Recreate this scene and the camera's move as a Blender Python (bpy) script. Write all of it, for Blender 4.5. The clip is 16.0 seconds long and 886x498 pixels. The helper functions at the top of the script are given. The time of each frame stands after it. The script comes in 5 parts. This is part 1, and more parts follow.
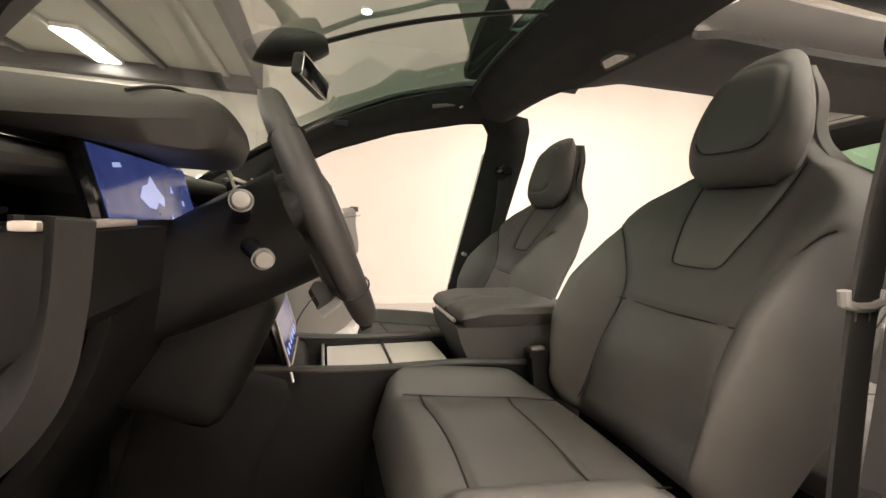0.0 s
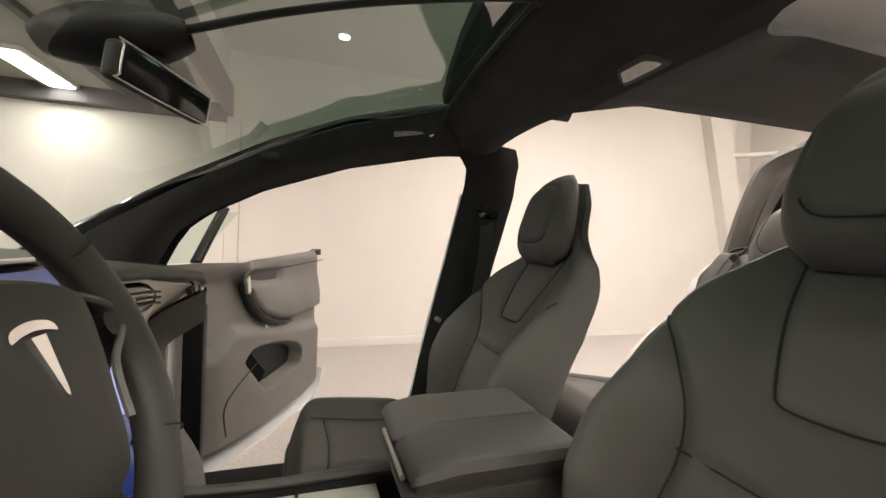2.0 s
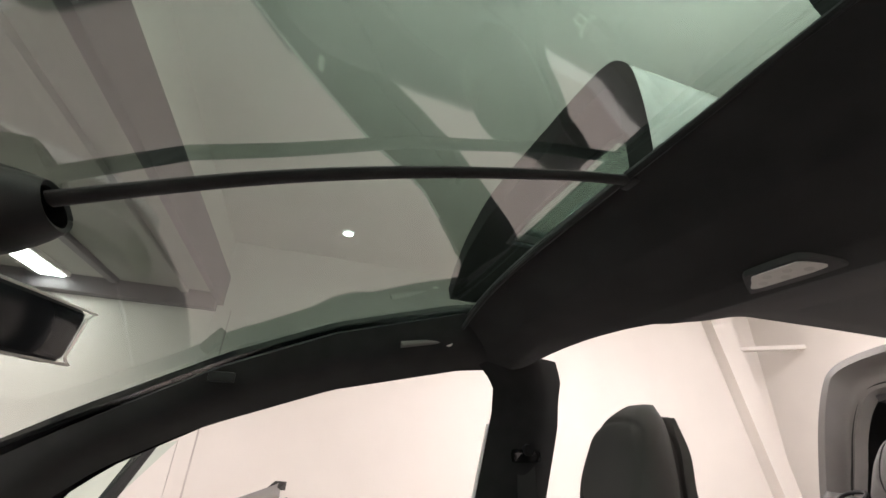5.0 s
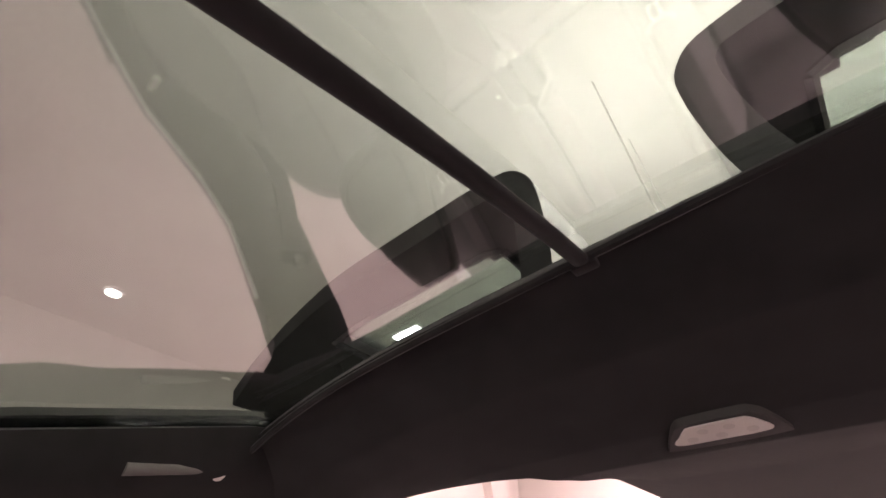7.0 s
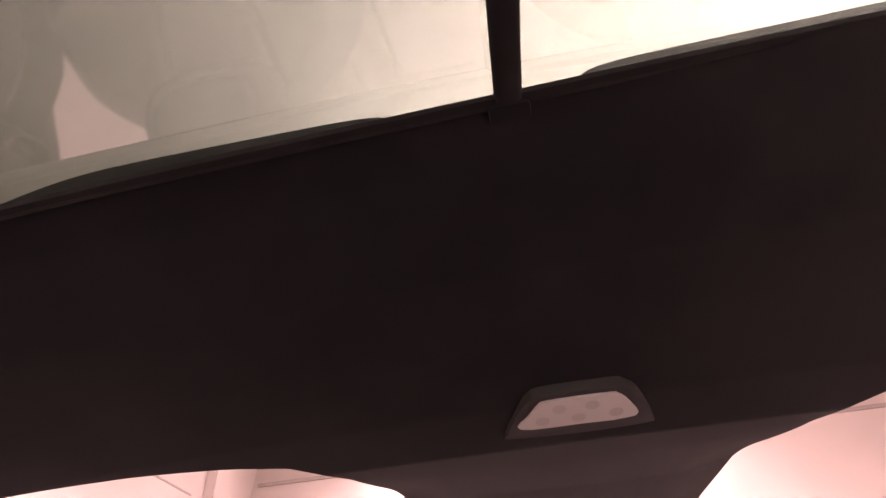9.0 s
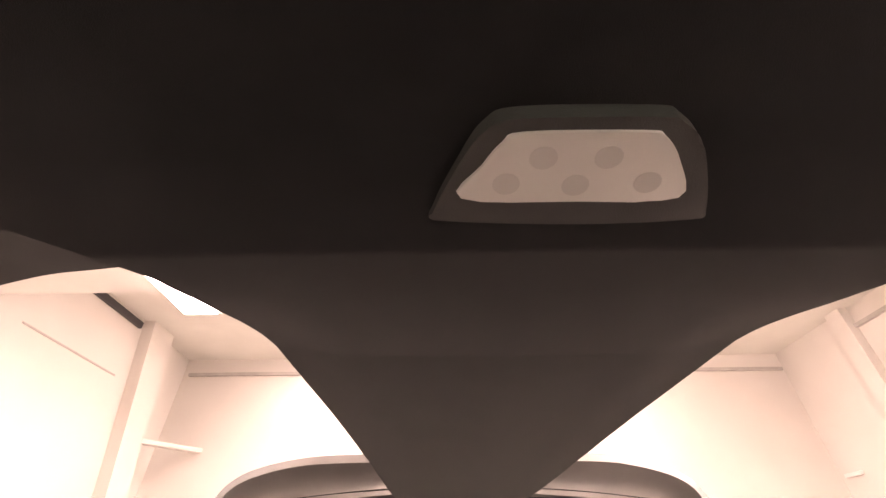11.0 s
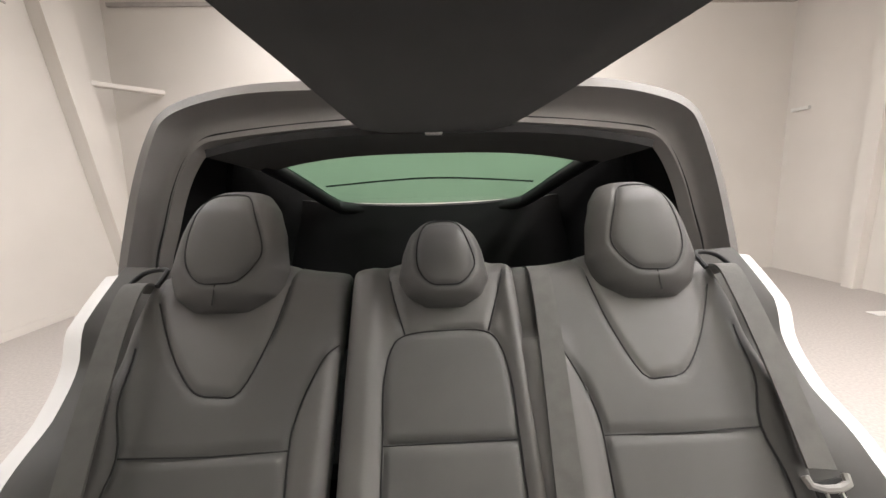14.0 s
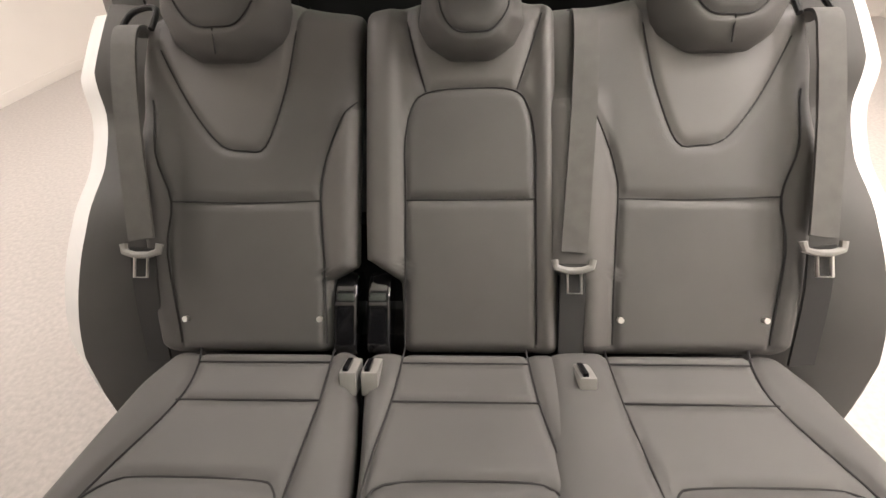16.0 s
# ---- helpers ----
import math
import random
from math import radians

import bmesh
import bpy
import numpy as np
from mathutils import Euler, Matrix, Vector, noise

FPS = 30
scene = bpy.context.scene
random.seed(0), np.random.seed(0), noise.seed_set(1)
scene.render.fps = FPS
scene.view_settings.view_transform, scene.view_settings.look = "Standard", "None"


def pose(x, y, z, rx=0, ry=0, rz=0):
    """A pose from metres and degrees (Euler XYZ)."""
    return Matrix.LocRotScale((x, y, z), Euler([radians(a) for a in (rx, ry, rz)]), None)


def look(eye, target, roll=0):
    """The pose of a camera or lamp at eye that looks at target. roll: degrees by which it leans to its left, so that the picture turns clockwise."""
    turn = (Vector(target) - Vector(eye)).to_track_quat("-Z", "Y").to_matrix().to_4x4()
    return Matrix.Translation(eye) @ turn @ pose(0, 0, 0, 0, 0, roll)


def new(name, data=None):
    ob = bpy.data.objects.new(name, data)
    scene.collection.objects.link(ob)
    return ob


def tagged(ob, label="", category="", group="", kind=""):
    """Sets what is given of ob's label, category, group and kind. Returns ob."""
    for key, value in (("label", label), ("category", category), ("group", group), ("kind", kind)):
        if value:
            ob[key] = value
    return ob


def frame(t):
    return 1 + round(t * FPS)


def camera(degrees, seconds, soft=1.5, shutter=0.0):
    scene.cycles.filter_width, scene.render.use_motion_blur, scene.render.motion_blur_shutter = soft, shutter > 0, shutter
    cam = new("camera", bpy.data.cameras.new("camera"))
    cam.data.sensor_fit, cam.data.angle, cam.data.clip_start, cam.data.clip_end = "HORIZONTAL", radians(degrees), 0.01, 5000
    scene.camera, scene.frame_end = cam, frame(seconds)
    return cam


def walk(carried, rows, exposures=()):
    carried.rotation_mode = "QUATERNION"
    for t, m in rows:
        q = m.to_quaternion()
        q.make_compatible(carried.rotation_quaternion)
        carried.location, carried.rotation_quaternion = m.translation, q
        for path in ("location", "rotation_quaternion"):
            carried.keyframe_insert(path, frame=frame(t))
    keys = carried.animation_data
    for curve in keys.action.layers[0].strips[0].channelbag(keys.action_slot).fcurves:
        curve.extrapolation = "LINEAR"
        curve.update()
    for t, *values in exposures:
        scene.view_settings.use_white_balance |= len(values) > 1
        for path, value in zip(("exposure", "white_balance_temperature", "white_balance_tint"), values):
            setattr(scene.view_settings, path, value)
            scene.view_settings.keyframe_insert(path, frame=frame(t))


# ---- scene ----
cam = camera(94.8, 16.0)
PATH = [
    (0, (-0.946, 0.426, 1.175), (0.965, -0.143, 1.028), 2.2),
    (0.5, (-0.873, 0.369, 1.212), (1.037, -0.217, 1.11), 2.0),
    (1, (-0.749, 0.305, 1.237), (1.155, -0.303, 1.163), 1.9),
    (1.5, (-0.674, 0.271, 1.249), (1.23, -0.337, 1.198), 1.8),
    (2, (-0.612, 0.256, 1.275), (1.292, -0.358, 1.259), 2.0),
    (2.5, (-0.534, 0.243, 1.271), (1.367, -0.377, 1.32), 2.2),
    (3, (-0.436, 0.233, 1.307), (1.463, -0.374, 1.457), 1.8),
    (3.5, (-0.385, 0.221, 1.34), (1.499, -0.368, 1.666), 1.9),
    (4, (-0.369, 0.238, 1.367), (1.483, -0.304, 1.895), 1.8),
    (4.2, (-0.367, 0.248, 1.371), (1.465, -0.27, 1.981), 1.8),
    (6.3, (-0.141, 0.209, 1.464), (1.216, -0.605, 2.686), 0.7),
    (6.5, (-0.123, 0.213, 1.457), (1.141, -0.678, 2.726), 1.3),
    (7, (-0.071, 0.181, 1.467), (0.93, -0.898, 2.822), 1.5),
    (7.5, (-0.029, 0.144, 1.459), (0.712, -1.052, 2.88), 1.7),
    (8, (0.013, 0.109, 1.462), (0.508, -1.167, 2.92), 0.1),
    (8.5, (0.036, 0.054, 1.473), (0.349, -1.257, 2.951), -1.5),
    (9, (0.059, -0.004, 1.472), (0.23, -1.327, 2.962), -4.4),
    (11.3, (0.057, -0.225, 1.502), (0.041, -1.858, 2.656), -0.7),
    (11.5, (0.053, -0.236, 1.506), (-0.002, -1.908, 2.601), -1.8),
    (12, (0.038, -0.311, 1.503), (-0.05, -2.075, 2.442), -1.4),
    (12.5, (0.048, -0.408, 1.507), (-0.07, -2.281, 2.197), -1.5),
    (13, (0.044, -0.479, 1.506), (-0.076, -2.436, 1.904), -1.5),
    (13.5, (0.052, -0.527, 1.497), (-0.057, -2.524, 1.55), -1.6),
    (14, (0.046, -0.555, 1.511), (-0.032, -2.529, 1.197), -1.5),
    (14.5, (0.04, -0.567, 1.512), (0.002, -2.461, 0.871), -1.6),
    (15, (0.033, -0.574, 1.51), (0.041, -2.347, 0.586), -1.9),
    (15.5, (0.035, -0.583, 1.507), (0.081, -2.206, 0.339), -2.0),
    (16, (0.033, -0.583, 1.499), (0.112, -2.074, 0.168), -2.2),
]
EXPOSURES = [
    (0.0, 0.95, 6500, 14),
    (2.0, 0.58, 6200, 14),
    (4.0, 0.50, 5750, 11),
    (6.5, 1.10, 6300, 40),
    (9.0, 0.95, 7200, 68),
    (11.5, 1.42, 7000, 26),
    (13.0, 0.85, 5900, 11),
    (14.5, 0.25, 5750, 13),
    (16.0, 0.52, 6100, 15),
]
walk(cam, [(t, look(eye, target, roll)) for t, eye, target, roll in PATH], EXPOSURES)
# W_UP feeds the uplights that are added to brighten the ceiling
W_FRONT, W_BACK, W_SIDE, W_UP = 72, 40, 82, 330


# ---- world and light ----
world = bpy.data.worlds.new("world")
scene.world = world
world.use_nodes = True
world.node_tree.nodes["Background"].inputs["Color"].default_value = (1.0, 0.95, 0.88, 1)
world.node_tree.nodes["Background"].inputs["Strength"].default_value = 0.05

LAMP = (1.0, 0.90, 0.78)


def area_lamp(name, m, sx, sy, watts, colour=LAMP):
    data = bpy.data.lights.new(name, "AREA")
    data.shape, data.size, data.size_y, data.energy, data.color = "RECTANGLE", sx, sy, watts, colour
    ob = new(name, data)
    ob.matrix_world = m
    return ob


# ---- materials ----
def mat(name, colour, rough=0.5, metal=0.0, vary=0.12, scale=8.0, grain=0.0, grain_scale=900.0, sheen=0.0, spec=0.5, emit=0.0, coat=0.0):
    m = bpy.data.materials.new(name)
    m.use_nodes = True
    nt = m.node_tree
    b = nt.nodes["Principled BSDF"]
    b.inputs["Roughness"].default_value = rough
    b.inputs["Metallic"].default_value = metal
    b.inputs["Specular IOR Level"].default_value = spec
    b.inputs["Sheen Weight"].default_value = sheen
    b.inputs["Coat Weight"].default_value = coat
    tc = nt.nodes.new("ShaderNodeTexCoord")
    no = nt.nodes.new("ShaderNodeTexNoise")
    no.inputs["Scale"].default_value, no.inputs["Detail"].default_value = scale, 6
    nt.links.new(tc.outputs["Object"], no.inputs["Vector"])
    ramp = nt.nodes.new("ShaderNodeMapRange")
    ramp.inputs["From Min"].default_value, ramp.inputs["From Max"].default_value = 0.3, 0.7
    ramp.inputs["To Min"].default_value, ramp.inputs["To Max"].default_value = 1 - vary, 1 + vary
    nt.links.new(no.outputs["Fac"], ramp.inputs["Value"])
    mul = nt.nodes.new("ShaderNodeVectorMath")
    mul.operation = "SCALE"
    mul.inputs[0].default_value = colour[:3]
    nt.links.new(ramp.outputs["Result"], mul.inputs["Scale"])
    nt.links.new(mul.outputs["Vector"], b.inputs["Base Color"])
    rr = nt.nodes.new("ShaderNodeMapRange")
    rr.inputs["To Min"].default_value, rr.inputs["To Max"].default_value = max(0.0, rough - 0.06), min(1.0, rough + 0.06)
    nt.links.new(no.outputs["Fac"], rr.inputs["Value"])
    nt.links.new(rr.outputs["Result"], b.inputs["Roughness"])
    if grain:
        g = nt.nodes.new("ShaderNodeTexNoise")
        g.inputs["Scale"].default_value, g.inputs["Detail"].default_value = grain_scale, 3
        nt.links.new(tc.outputs["Object"], g.inputs["Vector"])
        bump = nt.nodes.new("ShaderNodeBump")
        bump.inputs["Strength"].default_value, bump.inputs["Distance"].default_value = grain, 0.002
        nt.links.new(g.outputs["Fac"], bump.inputs["Height"])
        nt.links.new(bump.outputs["Normal"], b.inputs["Normal"])
    if emit:
        b.inputs["Emission Color"].default_value = (*colour[:3], 1)
        b.inputs["Emission Strength"].default_value = emit
    return m


def glass(name, clear, dark, y_clear=None, y_dark=None, ior=1.5):
    """Thin tinted pane: see-through tint and a mirror share by Fresnel; the tint may deepen towards the rear edge."""
    m = bpy.data.materials.new(name)
    m.use_nodes = True
    nt = m.node_tree
    nt.nodes.remove(nt.nodes["Principled BSDF"])
    tr, gl, mix, fr = (nt.nodes.new("ShaderNode" + k) for k in ("BsdfTransparent", "BsdfGlossy", "MixShader", "Fresnel"))
    gl.inputs["Roughness"].default_value = 0.045
    fr.inputs["IOR"].default_value = ior
    tr.inputs["Color"].default_value = (*clear, 1)
    if y_clear is not None:
        tc, sep, mr, mc = (nt.nodes.new("ShaderNode" + k) for k in ("TexCoord", "SeparateXYZ", "MapRange", "MixRGB"))
        mr.interpolation_type = "SMOOTHSTEP"
        mr.inputs["From Min"].default_value, mr.inputs["From Max"].default_value = y_dark, y_clear
        nt.links.new(tc.outputs["Object"], sep.inputs[0])
        nt.links.new(sep.outputs["Y"], mr.inputs["Value"])
        nt.links.new(mr.outputs["Result"], mc.inputs["Fac"])
        mc.inputs["Color1"].default_value, mc.inputs["Color2"].default_value = (*dark, 1), (*clear, 1)
        nt.links.new(mc.outputs["Color"], tr.inputs["Color"])
    nt.links.new(fr.outputs[0], mix.inputs["Fac"])
    nt.links.new(tr.outputs[0], mix.inputs[1])
    nt.links.new(gl.outputs[0], mix.inputs[2])
    nt.links.new(mix.outputs[0], nt.nodes["Material Output"].inputs["Surface"])
    return m


LEATHER = mat("seat_leather", (0.088, 0.083, 0.079), 0.58, vary=0.1, scale=5, grain=0.25, grain_scale=1400)
LEATHER_SIDE = mat("seat_leather_side", (0.085, 0.080, 0.075), 0.42, vary=0.1, scale=5, grain=0.25, grain_scale=1400)
LEATHER_SMOOTH = mat("smooth_leather", (0.116, 0.109, 0.103), 0.52, vary=0.08, scale=5, grain=0.16, grain_scale=1400)
WHEEL_LEATHER = mat("wheel_leather", (0.048, 0.045, 0.043), 0.5, vary=0.12, scale=5, grain=0.25, grain_scale=1400)
HUB_TRIM = mat("hub_trim", (0.036, 0.034, 0.033), 0.55, vary=0.1, scale=6, grain=0.3, grain_scale=1800)
GREY_PLASTIC = mat("grey_plastic", (0.25, 0.24, 0.225), 0.45, vary=0.06, scale=20)
THREAD = mat("seam_thread", (0.022, 0.020, 0.020), 0.8, vary=0.1)
SUEDE = mat("black_suede", (0.022, 0.021, 0.021), 0.95, vary=0.25, scale=14, grain=0.3, grain_scale=2200, sheen=0.16, spec=0.15)
TRIM = mat("soft_trim", (0.060, 0.057, 0.054), 0.55, vary=0.1, scale=6, grain=0.3, grain_scale=1800)
TRIM_GREY = mat("grey_trim", (0.17, 0.160, 0.152), 0.6, vary=0.08, scale=6, grain=0.3, grain_scale=1800)
LINER = mat("dark_grey_liner", (0.078, 0.074, 0.070), 0.6, vary=0.1, scale=6, grain=0.3, grain_scale=1800)
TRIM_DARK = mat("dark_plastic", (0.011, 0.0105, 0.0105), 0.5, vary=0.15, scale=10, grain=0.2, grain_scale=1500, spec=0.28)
GLOSS_BLACK = mat("gloss_black", (0.006, 0.006, 0.007), 0.12, vary=0.1, coat=0.5)
CARPET = mat("black_carpet", (0.006, 0.006, 0.006), 1.0, vary=0.3, scale=60, grain=0.8, grain_scale=700, spec=0.1)
CHROME = mat("chrome", (0.75, 0.74, 0.72), 0.16, 1.0, vary=0.05)
DECOR = mat("pale_decor", (0.62, 0.565, 0.525), 0.42, vary=0.05, scale=5, grain=0.1)
BODY_WHITE = mat("white_car_paint", (0.80, 0.80, 0.80), 0.25, vary=0.02, coat=1.0)
WEB = mat("belt_webbing", (0.10, 0.095, 0.088), 0.7, vary=0.12, scale=30, grain=0.5, grain_scale=1000)
WEB_DARK = mat("dark_belt_webbing", (0.028, 0.027, 0.026), 0.7, vary=0.12, scale=30, grain=0.5, grain_scale=1000)
STEEL = mat("satin_steel", (0.72, 0.70, 0.67), 0.42, 1.0, vary=0.06)
WHITE_PLASTIC = mat("white_plastic", (0.7, 0.69, 0.66), 0.4, vary=0.04)
WALL = mat("painted_wall", (0.64, 0.605, 0.56), 0.7, vary=0.025, scale=1.4, grain=0.03, grain_scale=90)
WALL_JOINT = mat("wall_joint", (0.42, 0.39, 0.36), 0.8, vary=0.1)
CEIL = mat("ceiling_paint", (0.62, 0.60, 0.55), 0.8, vary=0.04, scale=2.0, grain=0.03, grain_scale=90)
CEIL_GREY = mat("ribbed_ceiling_grey", (0.30, 0.29, 0.26), 0.7, vary=0.06, scale=3.0)
BEAM = mat("dark_beam", (0.055, 0.050, 0.053), 0.6, vary=0.08)
FLOOR = mat("resin_floor", (0.42, 0.39, 0.365), 0.55, vary=0.12, scale=45, grain=0.2, grain_scale=160)
LINE_WHITE = mat("white_floor_paint", (0.8, 0.79, 0.76), 0.6, vary=0.05)
GLOW = mat("lamp_diffuser", (1.0, 0.93, 0.82), 0.5, emit=14.0)
DOME = mat("dome_lamp_lens", (0.85, 0.81, 0.75), 0.35, vary=0.03, coat=0.3)
DOME_SPOT = mat("dome_lamp_spot", (0.74, 0.70, 0.645), 0.4, vary=0.08)
SCREEN_BLUE = mat("screen_blue", (0.035, 0.055, 0.20), 0.15, vary=0.5, scale=14, emit=0.30)
SCREEN_PALE = mat("screen_pale", (0.30, 0.36, 0.62), 0.15, vary=0.2, emit=0.5)
SCREEN_DARK = mat("screen_dark", (0.012, 0.02, 0.09), 0.12, vary=0.2, emit=0.6)
WINDSHIELD = glass("windshield_glass", (0.80, 0.86, 0.81), (0.20, 0.285, 0.245), 0.72, 0.30, ior=2.9)
SIDE_GLASS = glass("side_glass", (0.72, 0.84, 0.78), None)
REAR_GLASS = glass("rear_glass", (0.31, 0.52, 0.38), None)
MIRROR = mat("mirror_glass", (0.012, 0.012, 0.014), 0.12, 0.0, vary=0.0, spec=0.22)
EYE_MIRROR = mat("wing_mirror_glass", (0.8, 0.82, 0.82), 0.02, 1.0, vary=0.0)


# ---- helpers for meshes ----
# the rear of the cabin is drawn level and stands a little tipped, larger and further back
TIPPED = Matrix.Translation((0.0148, -0.5626, 1.5078)) @ Matrix.Rotation(radians(5.65), 4, "X") @ Matrix.Scale(1.17, 4) @ Matrix.Translation((0, 0.452, -1.381))
DEEPER = Matrix.Translation((0.0148, -0.5626, 1.5078)) @ Matrix.Diagonal((1.015, 1.06, 1.05, 1.0)) @ Matrix.Translation((-0.0148, 0.5626, -1.5078)) @ TIPPED
STAND = [Matrix.Identity(4)]


def thing(name, label, category, loc=(0, 0, 0), group="", kind=""):
    ob = new(name)
    ob.location = STAND[0] @ Vector(loc)
    return tagged(ob, label, category, group, kind)


def part(name, bm, material, parent=None, label="", smooth=True):
    me = bpy.data.meshes.new(name)
    bm.transform(STAND[0])
    bmesh.ops.recalc_face_normals(bm, faces=bm.faces[:])
    bm.to_mesh(me)
    bm.free()
    me.materials.append(material)
    if smooth:
        me.polygons.foreach_set("use_smooth", [True] * len(me.polygons))
        me.set_sharp_from_angle(angle=radians(38))
    ob = new(name, me)
    if parent:
        ob.parent = parent
        if not parent.parent:
            ob.matrix_parent_inverse = Matrix.Translation(-parent.location)
    if label:
        ob["label"] = label
    return ob


def panelled(bm, chosen, second):
    """Gives the faces whose centre is chosen the second material slot; returns what to call with the finished part."""
    for f in bm.faces:
        f.material_index = 1 if chosen(f.calc_center_median()) else 0
    return lambda ob: ob.data.materials.append(second)


def solo(name, bm, material, label, category, group="", kind="", smooth=True):
    return tagged(part(name, bm, material, None, "", smooth), label, category, group, kind)


def quads(bm, rows, closed_u=False, closed_v=False, skip=None):
    """Faces over a grid of vertices."""
    nv, nu = len(rows), len(rows[0])
    for j in range(nv if closed_v else nv - 1):
        for i in range(nu if closed_u else nu - 1):
            if skip and skip(i, j):
                continue
            bm.faces.new((rows[j][i], rows[j][(i + 1) % nu], rows[(j + 1) % nv][(i + 1) % nu], rows[(j + 1) % nv][i]))


def sheet(f, nu, nv, thick, bm=None):
    """A panel over f(u, v), both 0 to 1, with thickness away from the normal."""
    bm = bm or bmesh.new()
    P = [[Vector(f(i / nu, j / nv)) for i in range(nu + 1)] for j in range(nv + 1)]
    front, back = [], []
    for j in range(nv + 1):
        a, b = [], []
        for i in range(nu + 1):
            du = P[j][min(i + 1, nu)] - P[j][max(i - 1, 0)]
            dv = P[min(j + 1, nv)][i] - P[max(j - 1, 0)][i]
            n = du.cross(dv)
            n = n.normalized() if n.length > 1e-9 else Vector((0, 0, 1))
            a.append(bm.verts.new(P[j][i]))
            b.append(bm.verts.new(P[j][i] - n * thick))
        front.append(a)
        back.append(b)
    quads(bm, front)
    quads(bm, back)
    quads(bm, [front[0], back[0]])
    quads(bm, [front[-1], back[-1]])
    quads(bm, [[r[0] for r in front], [r[0] for r in back]])
    quads(bm, [[r[-1] for r in front], [r[-1] for r in back]])
    return bm


def curve(pts, n=8, closed=False):
    """A smooth run of points through the given ones."""
    P = [Vector(p) for p in pts]
    m, out = len(P), []
    get = (lambda i: P[i % m]) if closed else (lambda i: P[min(max(i, 0), m - 1)])
    for i in range(m if closed else m - 1):
        a, b, c, d = get(i - 1), get(i), get(i + 1), get(i + 2)
        for k in range(n):
            t = k / n
            out.append(0.5 * (2 * b + (c - a) * t + (2 * a - 5 * b + 4 * c - d) * t * t + (3 * b - a - 3 * c + d) * t**3))
    if not closed:
        out.append(P[-1])
    return out


def tube(pts, r, n=8, closed=False, bm=None, squash=1.0, up=None):
    """A round or flattened bar along a run of points; r may be a list."""
    bm = bm or bmesh.new()
    P = [Vector(p) for p in pts]
    m, rings, ref = len(P), [], Vector(up) if up else None
    for i in range(m):
        t = (P[(i + 1) % m] - P[i - 1]) if closed else (P[min(i + 1, m - 1)] - P[max(i - 1, 0)])
        t.normalize()
        if ref is None:
            ref = Vector((0, 0, 1)) if abs(t.z) < 0.9 else Vector((1, 0, 0))
        a = ref - t * ref.dot(t)
        a = a.normalized() if a.length > 1e-6 else t.orthogonal().normalized()
        b = t.cross(a)
        if not up:
            ref = a
        rad = r[i] if isinstance(r, (list, tuple)) else r
        rings.append([bm.verts.new(P[i] + (a * math.cos(q) * rad + b * math.sin(q) * rad * squash)) for q in (2 * math.pi * k / n for k in range(n))])
    quads(bm, rings, closed_u=True, closed_v=closed)
    if not closed:
        bm.faces.new(rings[0][::-1])
        bm.faces.new(rings[-1])
    return bm


def box(c, s, bevel=0.004, m=None, bm=None, seg=2):
    bm = bm or bmesh.new()
    made = bmesh.ops.create_cube(bm, size=1)["verts"]
    bmesh.ops.scale(bm, vec=s, verts=made)
    if bevel:
        edges = list({e for v in made for e in v.link_edges})
        made = list({v for f in bmesh.ops.bevel(bm, geom=edges, offset=bevel, segments=seg, profile=0.6, affect="EDGES")["faces"] for v in f.verts} | {v for v in made if v.is_valid})
        made = list({w for v in made for f in v.link_faces for w in f.verts})
    if m is not None:
        bmesh.ops.transform(bm, matrix=m, verts=made)
    bmesh.ops.translate(bm, vec=c, verts=made)
    return bm


def prism(poly, place, depth, bevel=0.0, bm=None):
    """A plate with the outline poly [(a, b)], place(a, b, d) gives its points, d from 0 to depth."""
    bm = bm or bmesh.new()
    lo = [bm.verts.new(place(a, b, 0)) for a, b in poly]
    hi = [bm.verts.new(place(a, b, depth)) for a, b in poly]
    bm.faces.new(lo[::-1])
    top = bm.faces.new(hi)
    n = len(poly)
    for i in range(n):
        bm.faces.new((lo[i], lo[(i + 1) % n], hi[(i + 1) % n], hi[i]))
    if bevel:
        bmesh.ops.bevel(bm, geom=list(top.edges), offset=bevel, segments=2, profile=0.6, affect="EDGES")
    return bm


def lerp(table, x):
    """Linear reading of a table [(x, y)]."""
    if x <= table[0][0]:
        return table[0][1]
    for (a, p), (b, q) in zip(table, table[1:]):
        if x <= b:
            return p + (q - p) * (x - a) / (b - a)
    return table[-1][1]


def ease(a, b, x):
    t = min(max((x - a) / (b - a), 0), 1)
    return t * t * (3 - 2 * t)


def near_line(lines, u, s):
    """The distance of (u, s) from the nearest of some broken lines."""
    best = 9.0
    for line in lines:
        for (a, b), (c, d) in zip(line, line[1:]):
            dx, dy = c - a, d - b
            t = min(max(((u - a) * dx + (s - b) * dy) / (dx * dx + dy * dy + 1e-12), 0), 1)
            best = min(best, math.hypot(u - a - t * dx, s - b - t * dy))
    return best


def flat(line, n=6, closed=False):
    return [(p.x, p.y) for p in curve([(a, b, 0) for a, b in line], n, closed)]


